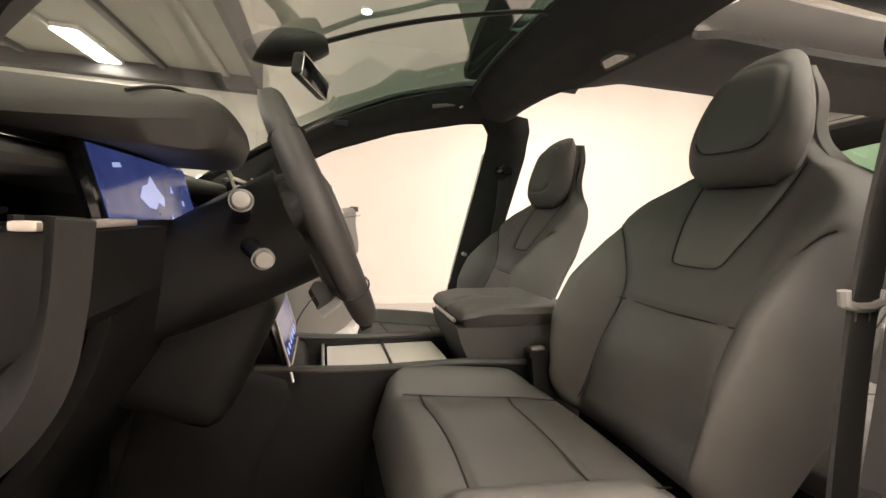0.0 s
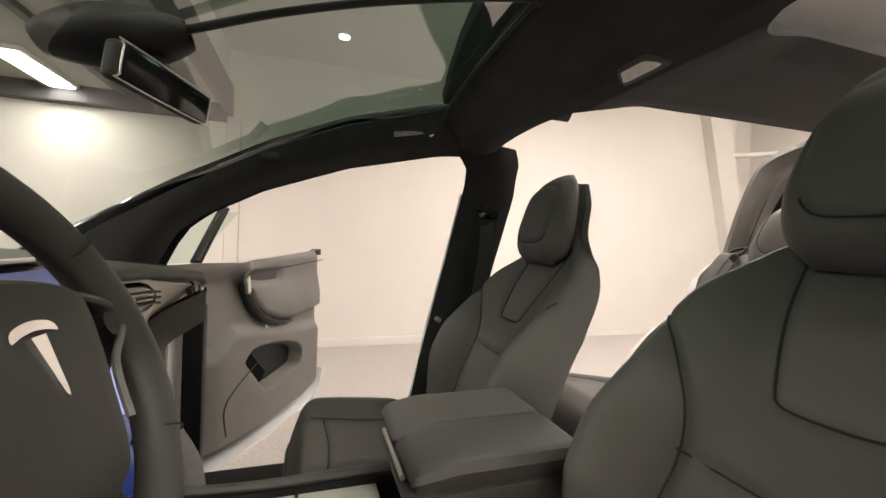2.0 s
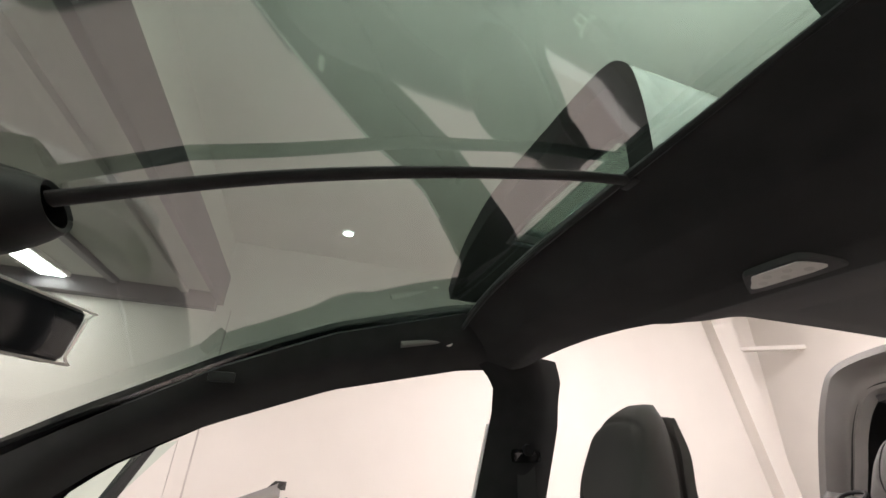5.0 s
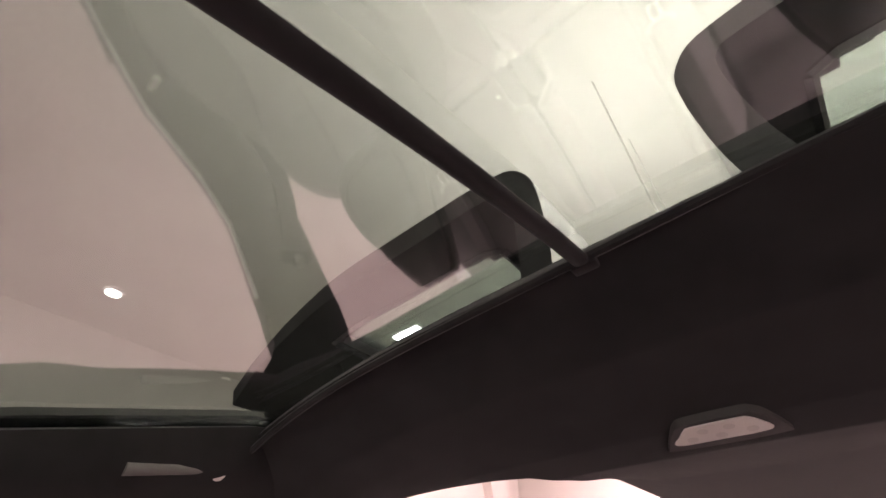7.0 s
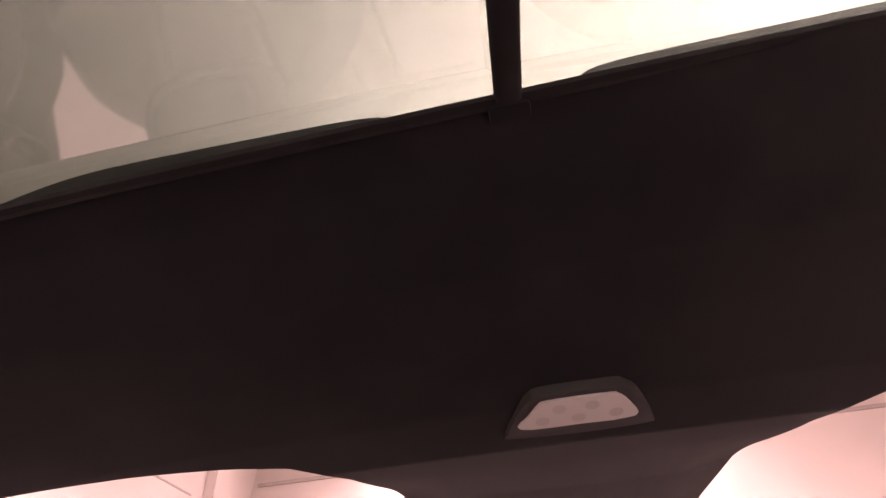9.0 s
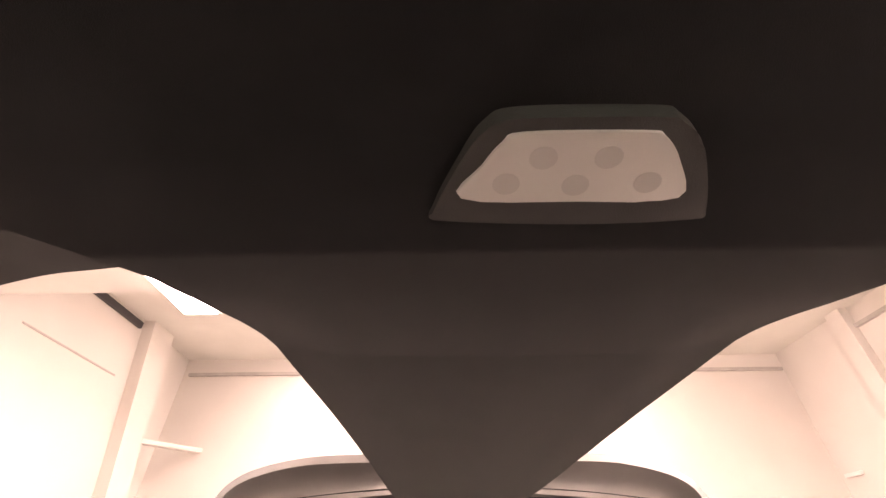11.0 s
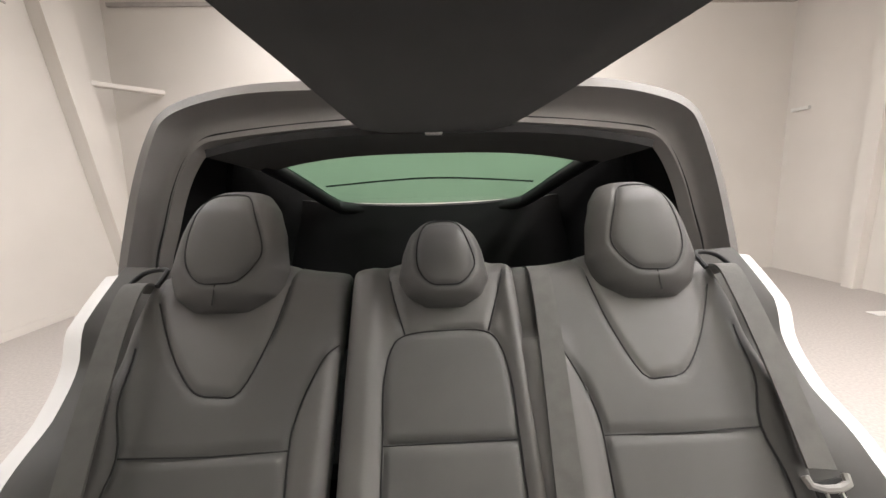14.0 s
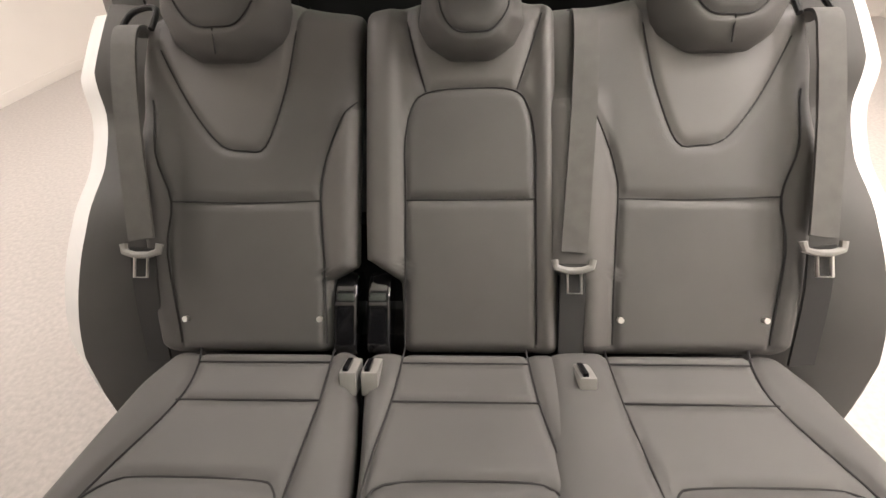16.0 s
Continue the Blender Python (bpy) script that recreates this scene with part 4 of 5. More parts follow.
    hr = part("headrest", pad(hp, -0.005, 0.272, lambda s: -lerp(HH, s), lambda s: lerp(HH, s), hfront, hback, 60, 60, 14, 0.05), LEATHER, seat, "dark grey leather headrest")
    smile = [p for p in oval if p[1] < 0.075]
    seam(hr, [sorted(smile)], hp, hfront, 0.0016)
    part("shell", pad(lambda u, s, d: place(u, s, d), -0.05, 0.60, lambda s: -lerp(HW, s) * 0.70, lambda s: lerp(HW, s) * 0.70, lambda u, s: -0.08 + 0.055 * ease(0.3, 0.56, s), lambda u, s: -0.130 + 0.075 * ease(0.3, 0.56, s), 30, 20, 10, 0.05), GLOSS_BLACK, seat, "black back shell")
    cp = lambda u, s, d: Vector((cx + u, -0.13 + dy + s, 0.785 + dz - low + 0.10 * s + d))
    CW = [(0.0, 0.215), (0.10, 0.258), (0.26, 0.262), (0.35, 0.250), (0.40, 0.225), (0.43, 0.19)]
    c_in = flat([(0.150, 0.02), (0.148, 0.20), (0.150, 0.33), (0.152, 0.375)], 5)
    c_cross = [flat([(-0.149, 0.15), (0.0, 0.147), (0.149, 0.15)], 4), flat([(-0.152, 0.34), (0.0, 0.330), (0.152, 0.34)], 4)]
    clines = [c_in, [(-a, b) for a, b in c_in]] + c_cross

    def cfront(u, s):
        a, w = abs(u), lerp(CW, s)
        bol = 0.05 * ease(0.02, 0.14, s) * (1 - 0.6 * ease(0.36, 0.48, s))
        d = bol * ease(0.13, 0.205, a) - (bol + 0.03) * ease(w - 0.05, w + 0.02, a)
        d += 0.006 * math.cos(u * 9) - 0.05 * ease(0.35, 0.47, s) ** 2
        return d - 0.006 * math.exp(-((near_line(clines, u, s) / 0.007) ** 2))
    cu = part("cushion", pad(cp, 0.0, 0.430, lambda s: -lerp(CW, s), lambda s: lerp(CW, s), cfront, lambda u, s: -0.14, 76, 80, 14, 0.05), LEATHER, seat, "dark grey leather seat cushion")
    seam(cu, clines, cp, cfront)
    part("seat_base", box((cx, 0.08 + dy, 0.56), (0.44, 0.46, 0.28), 0.03), TRIM_DARK, seat, "black plastic seat base")
    for x in (-0.17, 0.17):
        part("rail", box((cx + x, 0.08 + dy, 0.425), (0.05, 0.56, 0.03), 0.006), STEEL, seat)
    return seat


front_seat(0.43, 0.0, "dark grey leather front passenger seat with high headrest", 0.0, 0.05)
front_seat(-0.335, 0.025, "dark grey leather driver seat with high headrest", 0.03, 0.03)

BL = radians(38)
BAX, BNX, B0 = Vector((0, -math.sin(BL), math.cos(BL))), Vector((0, math.cos(BL), math.sin(BL))), Vector((0, -1.145, 0.997))


STAND[0] = TIPPED


def bench(x, s, d):
    return B0 + Vector((x, 0, 0)) + BAX * s + BNX * d


def shouldered(centre, rise, wide):
    """The bench's surface with its top edge drawn up towards a headrest."""
    return lambda u, s, d: bench(u, s + rise * ease(0.24, 0.40, s) * math.exp(-(((u - centre) / wide) ** 2)), d)


def with_grooves(base, lines, depth=0.007, wide=0.007):
    return lambda u, s: base(u, s) - depth * math.exp(-((near_line(lines, u, s) / wide) ** 2))


def rear_seat(k):
    """An outer place of the rear bench; k is 1 for the passenger's side."""
    gap = 0.203 if k == 1 else 0.140
    t = thing("rear_seat", "dark grey leather outer rear seat with integrated headrest", "car seat", (k * 0.42, -0.75, 0.55), group="rear bench seats")
    X = lambda pts: [(k * a, b) for a, b in pts]
    vee = X(flat([(0.600, 0.300), (0.560, 0.225), (0.519, 0.160), (0.472, 0.108), (0.428, 0.098), (0.386, 0.106), (0.352, 0.205), (0.335, 0.30), (0.322, 0.41)], 4))
    hor = X([(0.564, 0.0), (0.42, -0.003), (0.279, 0.0)])
    inn = X(flat([(0.206, 0.185), (0.235, 0.155), (0.262, 0.10), (0.275, 0.05), (0.279, 0.0), (0.270, -0.15), (0.266, -0.27)], 4))
    out = X(flat([(0.612, 0.20), (0.590, 0.09), (0.566, 0.0), (0.570, -0.10), (0.548, -0.27)], 4))
    lines = [vee, hor, inn, out]
    OUTER = [(-0.29, 0.585), (-0.15, 0.605), (0.0, 0.625), (0.15, 0.642), (0.26, 0.655), (0.34, 0.645), (0.40, 0.60)]
    INNER = [(-0.30, gap + (0.055 if k == 1 else 0.06)), (-0.150, gap + 0.05), (-0.125, gap + 0.004), (0.40, gap)]

    def base(u, s):
        a = abs(u)
        d = 0.018 * ease(0.27, 0.22, a) * (1 - ease(0.16, 0.22, s)) if a < 0.3 else 0.03 * ease(0.545, 0.61, a) * (1 - ease(0.05, 0.2, s))
        d -= 0.05 * ease(0.33, 0.42, s) + 0.02 * ease(0.62, 0.67, a)
        return d + 0.008 * math.sin((s + 0.3) * 4)
    front = with_grooves(base, lines)
    lo, hi = (lambda s: lerp(INNER, s)), (lambda s: lerp(OUTER, s))
    left, right = (lo, hi) if k == 1 else ((lambda s: -hi(s)), (lambda s: -lo(s)))
    br = part("backrest", pad(shouldered(k * 0.455, 0.05, 0.13), -0.295, 0.395, left, right, front, lambda u, s: -0.11, 96, 84, 10, 0.03), LEATHER, t, "dark grey leather backrest")
    vee_area = vee + X([(0.60, 0.42)])
    lobe = inn + X([(0.15, -0.27), (0.15, 0.185)])
    for f in br.data.polygons:
        r = TIPPED.inverted() @ f.center - B0
        f.material_index = 1 if inside(vee_area, r.x, r.dot(BAX)) or inside(lobe, r.x, r.dot(BAX)) else 0
    br.data.materials.append(LEATHER_SMOOTH)
    seam(br, lines, bench, front)
    headrest(t, k * 0.458, 0.278, 0.128, 0.280, 1.0, k)
    # cushion
    cp = lambda u, s, d: Vector((u, -0.985 + s, 0.775 + 0.05 * s + d))
    OX = [(0.0, 0.55), (0.10, 0.585), (0.3, 0.615), (0.46, 0.62), (0.52, 0.60)]
    pan = X(flat([(0.515, 0.0), (0.494, 0.06), (0.492, 0.13), (0.53, 0.27), (0.55, 0.45)], 4))
    pin = X([(0.252, 0.0), (0.248, 0.13), (0.255, 0.27), (0.258, 0.45)])
    c1, c2 = X([(0.252, 0.04), (0.497, 0.04)]), X([(0.248, 0.122), (0.495, 0.122)])
    c3 = X(flat([(0.256, 0.30), (0.275, 0.262), (0.31, 0.252), (0.46, 0.250), (0.51, 0.258), (0.535, 0.29)], 4))
    cl = [pan, pin, c1, c2, c3]
    cbase = lambda u, s: 0.012 * ease(0.50, 0.56, abs(u)) + 0.010 * ease(0.262, 0.225, abs(u)) - 0.03 * ease(0.56, 0.63, abs(u)) - 0.05 * ease(0.44, 0.55, s)
    cfront = with_grooves(cbase, cl)
    clo = lambda s: gap - 0.004 - 0.035 * ease(0.0, 0.3, s)
    chi = lambda s: lerp(OX, s)
    cl_, cr_ = (clo, chi) if k == 1 else ((lambda s: -chi(s)), (lambda s: -clo(s)))
    cu = part("cushion", pad(cp, 0.0, 0.53, cl_, cr_, cfront, lambda u, s: -0.15, 80, 70, 10, 0.035), LEATHER, t, "dark grey leather seat cushion")
    seam(cu, cl, cp, cfront)
    for x in (0.274, 0.528):
        part("anchor_button", tube([bench(k * x, -0.222, 0.012), bench(k * x, -0.222, 0.020)], 0.0055, 14), STEEL, t, "small bright child-seat anchor button")
    part("seat_base", box((k * 0.41, -0.74, 0.52), (0.34, 0.40, 0.22), 0.02), TRIM_DARK, t, "black seat base")


def headrest(parent, cx, s0, hw, height, grow, k):
    """A padded headrest with an oval seam, standing proud of the bench back."""
    tilt = radians(24)
    hx, hn = Vector((0, -math.sin(tilt), math.cos(tilt))), Vector((0, math.cos(tilt), math.sin(tilt)))
    hb = bench(cx, s0, 0.0)
    hp = lambda u, s, d: hb + Vector((u, 0, 0)) + hx * s + hn * d
    HH = [(0.0, hw * 0.62), (height * 0.10, hw * 0.85), (height * 0.3, hw), (height * 0.6, hw * 0.90), (height * 0.82, hw * 0.74), (height, hw * 0.50)]
    oc = 0.004 * k if grow == 1.0 else 0.0
    ov = flat([(oc + hw * a, height * b) for a, b in ((0.05, 0.16), (0.34, 0.18), (0.58, 0.30), (0.66, 0.44), (0.50, 0.70), (0.36, 0.86), (0.20, 0.90), (-0.20, 0.90), (-0.40, 0.86), (-0.55, 0.66), (-0.58, 0.42), (-0.46, 0.26), (-0.24, 0.17))], 4, True)
    if k > 0:
        ov = [(2 * oc - a, b) for a, b in ov]
    ovl = [ov + ov[:1]]

    def hf(u, s):
        w = lerp(HH, s)
        return 0.045 + 0.018 * math.sin(min(s / height / 0.6, 1) * math.pi / 2) - 0.05 * min(abs(u) / w, 1) ** 3 - 0.03 * ease(height * 0.7, height * 1.05, s) - 0.005 * math.exp(-((near_line(ovl, u, s) / 0.006) ** 2))
    h = part("headrest", pad(hp, -0.01, height, lambda s: -lerp(HH, s), lambda s: lerp(HH, s), hf, lambda u, s: -0.045 + 0.02 * (abs(u) / hw) ** 2, 56, 60, 12, 0.05), LEATHER, parent, "padded leather headrest")
    seam(h, ovl + ([[(oc, height * 0.16), (oc, -0.0)]] if grow == 1.0 else []), hp, hf, 0.0016)


rear_seat(1)
rear_seat(-1)
mid = thing("rear_seat", "narrow dark grey leather middle rear seat", "car seat", (0, -0.75, 0.55), group="rear bench seats")
m_pan = flat([(0.118, -0.27), (0.116, 0.0), (0.118, 0.10), (0.105, 0.175), (0.075, 0.205), (0.0, 0.212), (-0.085, 0.208), (-0.115, 0.175), (-0.127, 0.10), (-0.127, 0.0), (-0.127, -0.27)], 5)
m_hor = [(0.116, 0.0), (-0.127, 0.0)]
m_l, m_r = flat([(0.116, 0.355), (0.102, 0.29), (0.078, 0.207)], 4), flat([(-0.142, 0.355), (-0.122, 0.29), (-0.095, 0.209)], 4)
m_lines = [m_pan, m_hor, m_l, m_r]
m_base = lambda u, s: 0.012 * ease(0.12, 0.15, abs(u)) - 0.04 * ease(0.33, 0.42, s) + 0.008 * math.sin((s + 0.3) * 4)
m_front = with_grooves(m_base, m_lines)
M_IN = flat([(-0.30, 0.125), (-0.17, 0.127), (-0.145, 0.142), (-0.115, 0.185), (-0.08, 0.195), (0.41, 0.197)], 5)
mb = part("backrest", pad(shouldered(-0.008, 0.05, 0.10), -0.295, 0.39, lambda s: -0.172, lambda s: lerp(M_IN, s), m_front, lambda u, s: -0.11, 96, 60, 10, 0.03), LEATHER, mid, "dark grey leather backrest")
for f in mb.data.polygons:
    r = TIPPED.inverted() @ f.center - B0
    f.material_index = 0 if inside(m_pan + [(-0.127, -0.4), (0.118, -0.4)], r.x, r.dot(BAX)) else 1
mb.data.materials.append(LEATHER_SMOOTH)
seam(mb, m_lines, bench, m_front)
headrest(mid, -0.008, 0.272, 0.099, 0.197, 0.8, 1)
mcp = lambda u, s, d: Vector((u, -0.985 + s, 0.775 + 0.05 * s + d))
mc = [flat([(0.118, 0.0), (0.128, 0.12), (0.148, 0.25), (0.16, 0.45)], 4), flat([(-0.108, 0.0), (-0.114, 0.12), (-0.13, 0.24), (-0.142, 0.45)], 4), [(0.119, 0.04), (-0.110, 0.04)], [(0.128, 0.122), (-0.113, 0.122)], flat([(0.146, 0.29), (0.12, 0.255), (0.0, 0.248), (-0.10, 0.252), (-0.128, 0.28)], 4)]
mcf = with_grooves(lambda u, s: 0.006 * ease(0.11, 0.16, abs(u)) - 0.05 * ease(0.44, 0.55, s), mc)
mcu = part("cushion", pad(mcp, 0.0, 0.53, lambda s: -0.172, lambda s: 0.192 - 0.03 * ease(0, 0.3, s), mcf, lambda u, s: -0.15, 80, 56, 10, 0.035), LEATHER, mid, "dark grey leather seat cushion")
seam(mcu, mc, mcp, mcf)
# added block that stops light leaking between backrest and cushion
part("back_filler", box((0.0, -1.065, 0.70), (1.10, 0.10, 0.14), 0.01), TRIM_DARK, mid, "added black block closing the seat joint")
part("seat_base", box((0, -0.74, 0.52), (0.28, 0.40, 0.22), 0.02), TRIM_DARK, mid, "black seat base")
hinge = thing("seat_hinge_cover", "black plastic hinge cover in the gap of the bench", "hinge cover", tuple(bench(0.2, -0.29, -0.02)))
for x in (0.232, 0.168):
    part("cover", pad(bench, -0.30, -0.135, lambda s: x - 0.024, lambda s: x + 0.024, lambda u, s: 0.0 - 0.02 * ease(-0.2, -0.13, s), lambda u, s: -0.10, 24, 14, 8, 0.03), GLOSS_BLACK, hinge, "glossy black cover")
for x, y in ((0.205, -0.912), (0.168, -0.912), (-0.196, -0.905)):
    b = thing("belt_buckle", "grey belt buckle set in the rear bench", "buckle", (x, y, 0.775), group="rear buckles")
    part("housing", box((x, y, 0.776), (0.030, 0.058, 0.045), 0.006, pose(0, 0, 0, 25, 0, 0)), GREY_PLASTIC, b)
    part("slot", box((x + 0.004, y - 0.004, 0.7945), (0.010, 0.040, 0.02), 0.002, pose(0, 0, 0, 25, 0, 0)), GLOSS_BLACK, b, "black buckle slot")


def tongue(parent, p, m):
    part("tongue_grip", tube([Vector(p) + m.to_3x3() @ Vector(q) for q in ((-0.034, 0, 0.012), (-0.031, 0, -0.002), (-0.012, 0, -0.008), (0.012, 0, -0.008), (0.031, 0, -0.002), (0.034, 0, 0.012))], 0.0065, 8), GREY_PLASTIC, parent, "grey plastic belt tongue")
    q = Vector(p) + m.to_3x3() @ Vector((0, 0, -0.028))
    bm = tube([q + m.to_3x3() @ Vector((a, 0, b)) for a, b in ((-0.012, 0.018), (-0.012, -0.020), (0.012, -0.020), (0.012, 0.018))], 0.004, 6, True, squash=0.5)
    part("tongue_plate", bm, STEEL, parent, "bright metal tongue")


MB = pose(0, 0, 0, 38, 0, 0)
for k, top, low in ((1, 0.642, 0.590), (-1, -0.636, -0.602)):
    b = thing("seat_belt", "grey belt hanging over the outer rear seat", "seat belt", tuple(bench(top, 0.3, 0.04)), group="rear belts")
    run = curve([bench(top, 0.345, -0.03), bench(top, 0.33, 0.03), bench(top - k * 0.006, 0.25, 0.045), bench((top + low) / 2, 0.10, 0.05), bench(low, -0.075, 0.05)], 6)
    part("webbing", strap(run, 0.047), WEB, b)
    tongue(b, bench(low, -0.095, 0.05), MB)
    low_run = curve([bench(low, -0.09, 0.046), bench(low + k * 0.01, -0.18, 0.02), bench(low + k * 0.02, -0.31, -0.03)], 6)
    part("lower_webbing", strap(low_run, 0.045), WEB_DARK, b, "dark lower webbing")
    part("guide", tube(curve([bench(top - k * 0.045, 0.325, 0.03), bench(top - k * 0.04, 0.375, 0.015), bench(top + k * 0.02, 0.375, 0.0), bench(top + k * 0.05, 0.32, 0.0)], 6), 0.0055, 8), TRIM_DARK, b, "black belt guide loop")
b = thing("seat_belt", "grey belt hanging over the middle rear seat", "seat belt", tuple(bench(-0.22, 0.35, 0.02)), group="rear belts")
part("webbing", strap(curve([bench(-0.222, 0.368, -0.07), bench(-0.222, 0.352, 0.006), bench(-0.214, 0.2, 0.026), bench(-0.190, -0.10, 0.028)], 6), 0.046), WEB, b)
tongue(b, bench(-0.189, -0.125, 0.03), MB)
part("lower_webbing", strap(curve([bench(-0.189, -0.12, 0.026), bench(-0.188, -0.2, 0.016), bench(-0.188, -0.30, 0.0)], 5), 0.045), WEB_DARK, b, "dark lower webbing")
part("guide", box(bench(-0.222, 0.366, -0.035), (0.060, 0.04, 0.012), 0.005, MB), TRIM_DARK, b, "black belt guide")

STAND[0] = Matrix.Identity(4)
# front belts
for k, dy in ((1, 0.0), (-1, 0.10)):
    b = thing("seat_belt", "dark belt hanging from the door pillar", "seat belt", (k * 0.66, -0.30 + dy, 1.38), group="front belts")
    y = -0.30 + dy
    part("webbing", strap(curve([(k * 0.650, y, 1.385), (k * 0.638, y + 0.004, 1.25), (k * 0.640, y + 0.03, 1.05), (k * 0.655, y + 0.05, 0.70)], 6), 0.047, side=(0, 1, 0)), WEB_DARK, b)
    part("guide_loop", box((k * 0.648, y, 1.385), (0.03, 0.075, 0.03), 0.010), GLOSS_BLACK, b, "glossy black belt guide")
    part("guide_button", tube([(k * 0.655, y, 1.40), (k * 0.628, y, 1.397)], 0.013, 14), TRIM_DARK, b)
    if k == -1:
        tongue(b, (k * 0.640, y + 0.03, 1.10), pose(0, 0, 0, 0, 0, 90))
    else:
        part("bolt", tube([(k * 0.690, -0.150, 1.03), (k * 0.660, -0.150, 1.03)], 0.008, 12), STEEL, b, "small bright bolt")

# ---- dashboard ----
dash = thing("dashboard", "dark dashboard with pale decor band and air vents", "dashboard", (0.0, 0.8, 0.9))
LIP = [(-0.70, 0.60), (-0.56, 0.64), (-0.37, 0.68), (-0.20, 0.66), (-0.1, 0.60), (0.15, 0.585), (0.4, 0.545), (0.58, 0.52), (0.66, 0.53)]
LIPZ = [(-0.70, 1.205), (-0.37, 1.225), (0.05, 1.215), (0.35, 1.205), (0.60, 1.178), (0.66, 1.16)]


def dash_x(u):
    return -0.70 + 1.36 * u


def dash_top(u, v):
    x = dash_x(u)
    y0, z0 = lerp(LIP, x), lerp(LIPZ, x)
    if v < 0.15:
        q = v / 0.15 * math.pi
        return (x, y0 + 0.012 - 0.014 * math.sin(q) * 1.0, z0 - 0.012 * math.cos(q) - 0.006)
    w = (v - 0.15) / 0.85
    return (x, y0 + 0.01 + (1.24 - y0) * w, z0 + 0.006 + 0.045 * math.sin(math.pi * min(w * 0.9, 1)) - 0.14 * w**3)


def dash_decor(u, v):
    x = 0.13 + 0.525 * u
    return (x, lerp(LIP, x) + 0.035 + (0.02 + 0.08 * ease(0.35, 0.62, x)) * v + 0.12 * ease(0.35, 0.62, x) * min(v * 4, 1), lerp(LIPZ, x) - 0.018 - 0.46 * v)


def dash_low(u, v):
    x = -0.50 + 0.66 * u
    driver = 1 - ease(-0.15, -0.05, x)
    return (x, 0.60 + 0.03 * driver * (1 - v) + 0.25 * ease(0.1, 1.0, v), 1.14 + 0.02 * driver - 0.53 * v)


part("dash_top", sheet(dash_top, 60, 34, 0.012), TRIM, dash, "dark stitched dash top")
part("decor_panel", sheet(dash_decor, 40, 24, 0.01), DECOR, dash, "pale matt decor panel before the passenger")
part("decor_gap", tube([Vector(dash_decor(u / 30, 0.62)) + Vector((0, -0.002, 0)) for u in range(31)], 0.0025, 6), THREAD, dash)
part("lower_dash", sheet(dash_low, 50, 24, 0.015), TRIM_DARK, dash, "black lower dashboard")
part("dash_seam", tube([Vector(dash_top(u / 50, 0.24)) + Vector((0, 0, 0.001)) for u in range(51)], 0.0018, 6), THREAD, dash)
for x0, x1, fat, drop in ((-0.66, -0.56, 1.0, 0.055), (0.17, 0.40, 1.0, 0.055), (0.605, 0.645, 0.55, 0.034), (-0.17, -0.12, 1.0, 0.055)):
    vrun = [(x, lerp(LIP, x) + 0.034, lerp(LIPZ, x) - drop) for x in (x0 + (x1 - x0) * i / 8 for i in range(9))]
    vt = part("vent", tube(vrun, [fat * r for r in (0.012, 0.019, 0.021, 0.021, 0.021, 0.021, 0.021, 0.019, 0.012)], 14, squash=1.7, up=(0, 1, 0)), GLOSS_BLACK, dash, "black oval air vent")
    for q in (0.25, 0.5, 0.75):
        part("slat", tube([(x, lerp(LIP, x) + 0.012, lerp(LIPZ, x) - drop + 0.023 * fat - 0.046 * fat * q) for x in (x0 + 0.008 + (x1 - x0 - 0.016) * i / 5 for i in range(6))], 0.0028, 6), TRIM_DARK, vt)
    part("tab", box(((x0 + x1) / 2, lerp(LIP, (x0 + x1) / 2) + 0.008, lerp(LIPZ, (x0 + x1) / 2) - drop), (0.014, 0.008, 0.007), 0.002), STEEL, vt, "bright vent tab")


# curved trim band round the front corner of each door opening
BAND_OUT = curve([(0, 0.525, 1.135), (0, 0.58, 1.105), (0, 0.64, 1.068), (0, 0.685, 1.02), (0, 0.70, 0.96), (0, 0.69, 0.865), (0, 0.65, 0.76), (0, 0.595, 0.64), (0, 0.57, 0.48)], 5)
BAND_IN = curve([(0, 0.545, 1.050), (0, 0.590, 1.018), (0, 0.620, 0.998), (0, 0.645, 0.970), (0, 0.648, 0.93), (0, 0.638, 0.82), (0, 0.60, 0.73), (0, 0.55, 0.63), (0, 0.53, 0.48)], 5)
DRIVER_OUT = curve([(0, 0.592, 1.168), (0, 0.594, 1.125), (0, 0.602, 1.095), (0, 0.628, 1.070), (0, 0.67, 1.045), (0, 0.76, 1.01), (0, 0.90, 0.96)], 5)
DRIVER_IN = curve([(0, 0.548, 1.168), (0, 0.553, 1.120), (0, 0.563, 1.080), (0, 0.590, 1.045), (0, 0.64, 1.01), (0, 0.74, 0.965), (0, 0.88, 0.91)], 5)


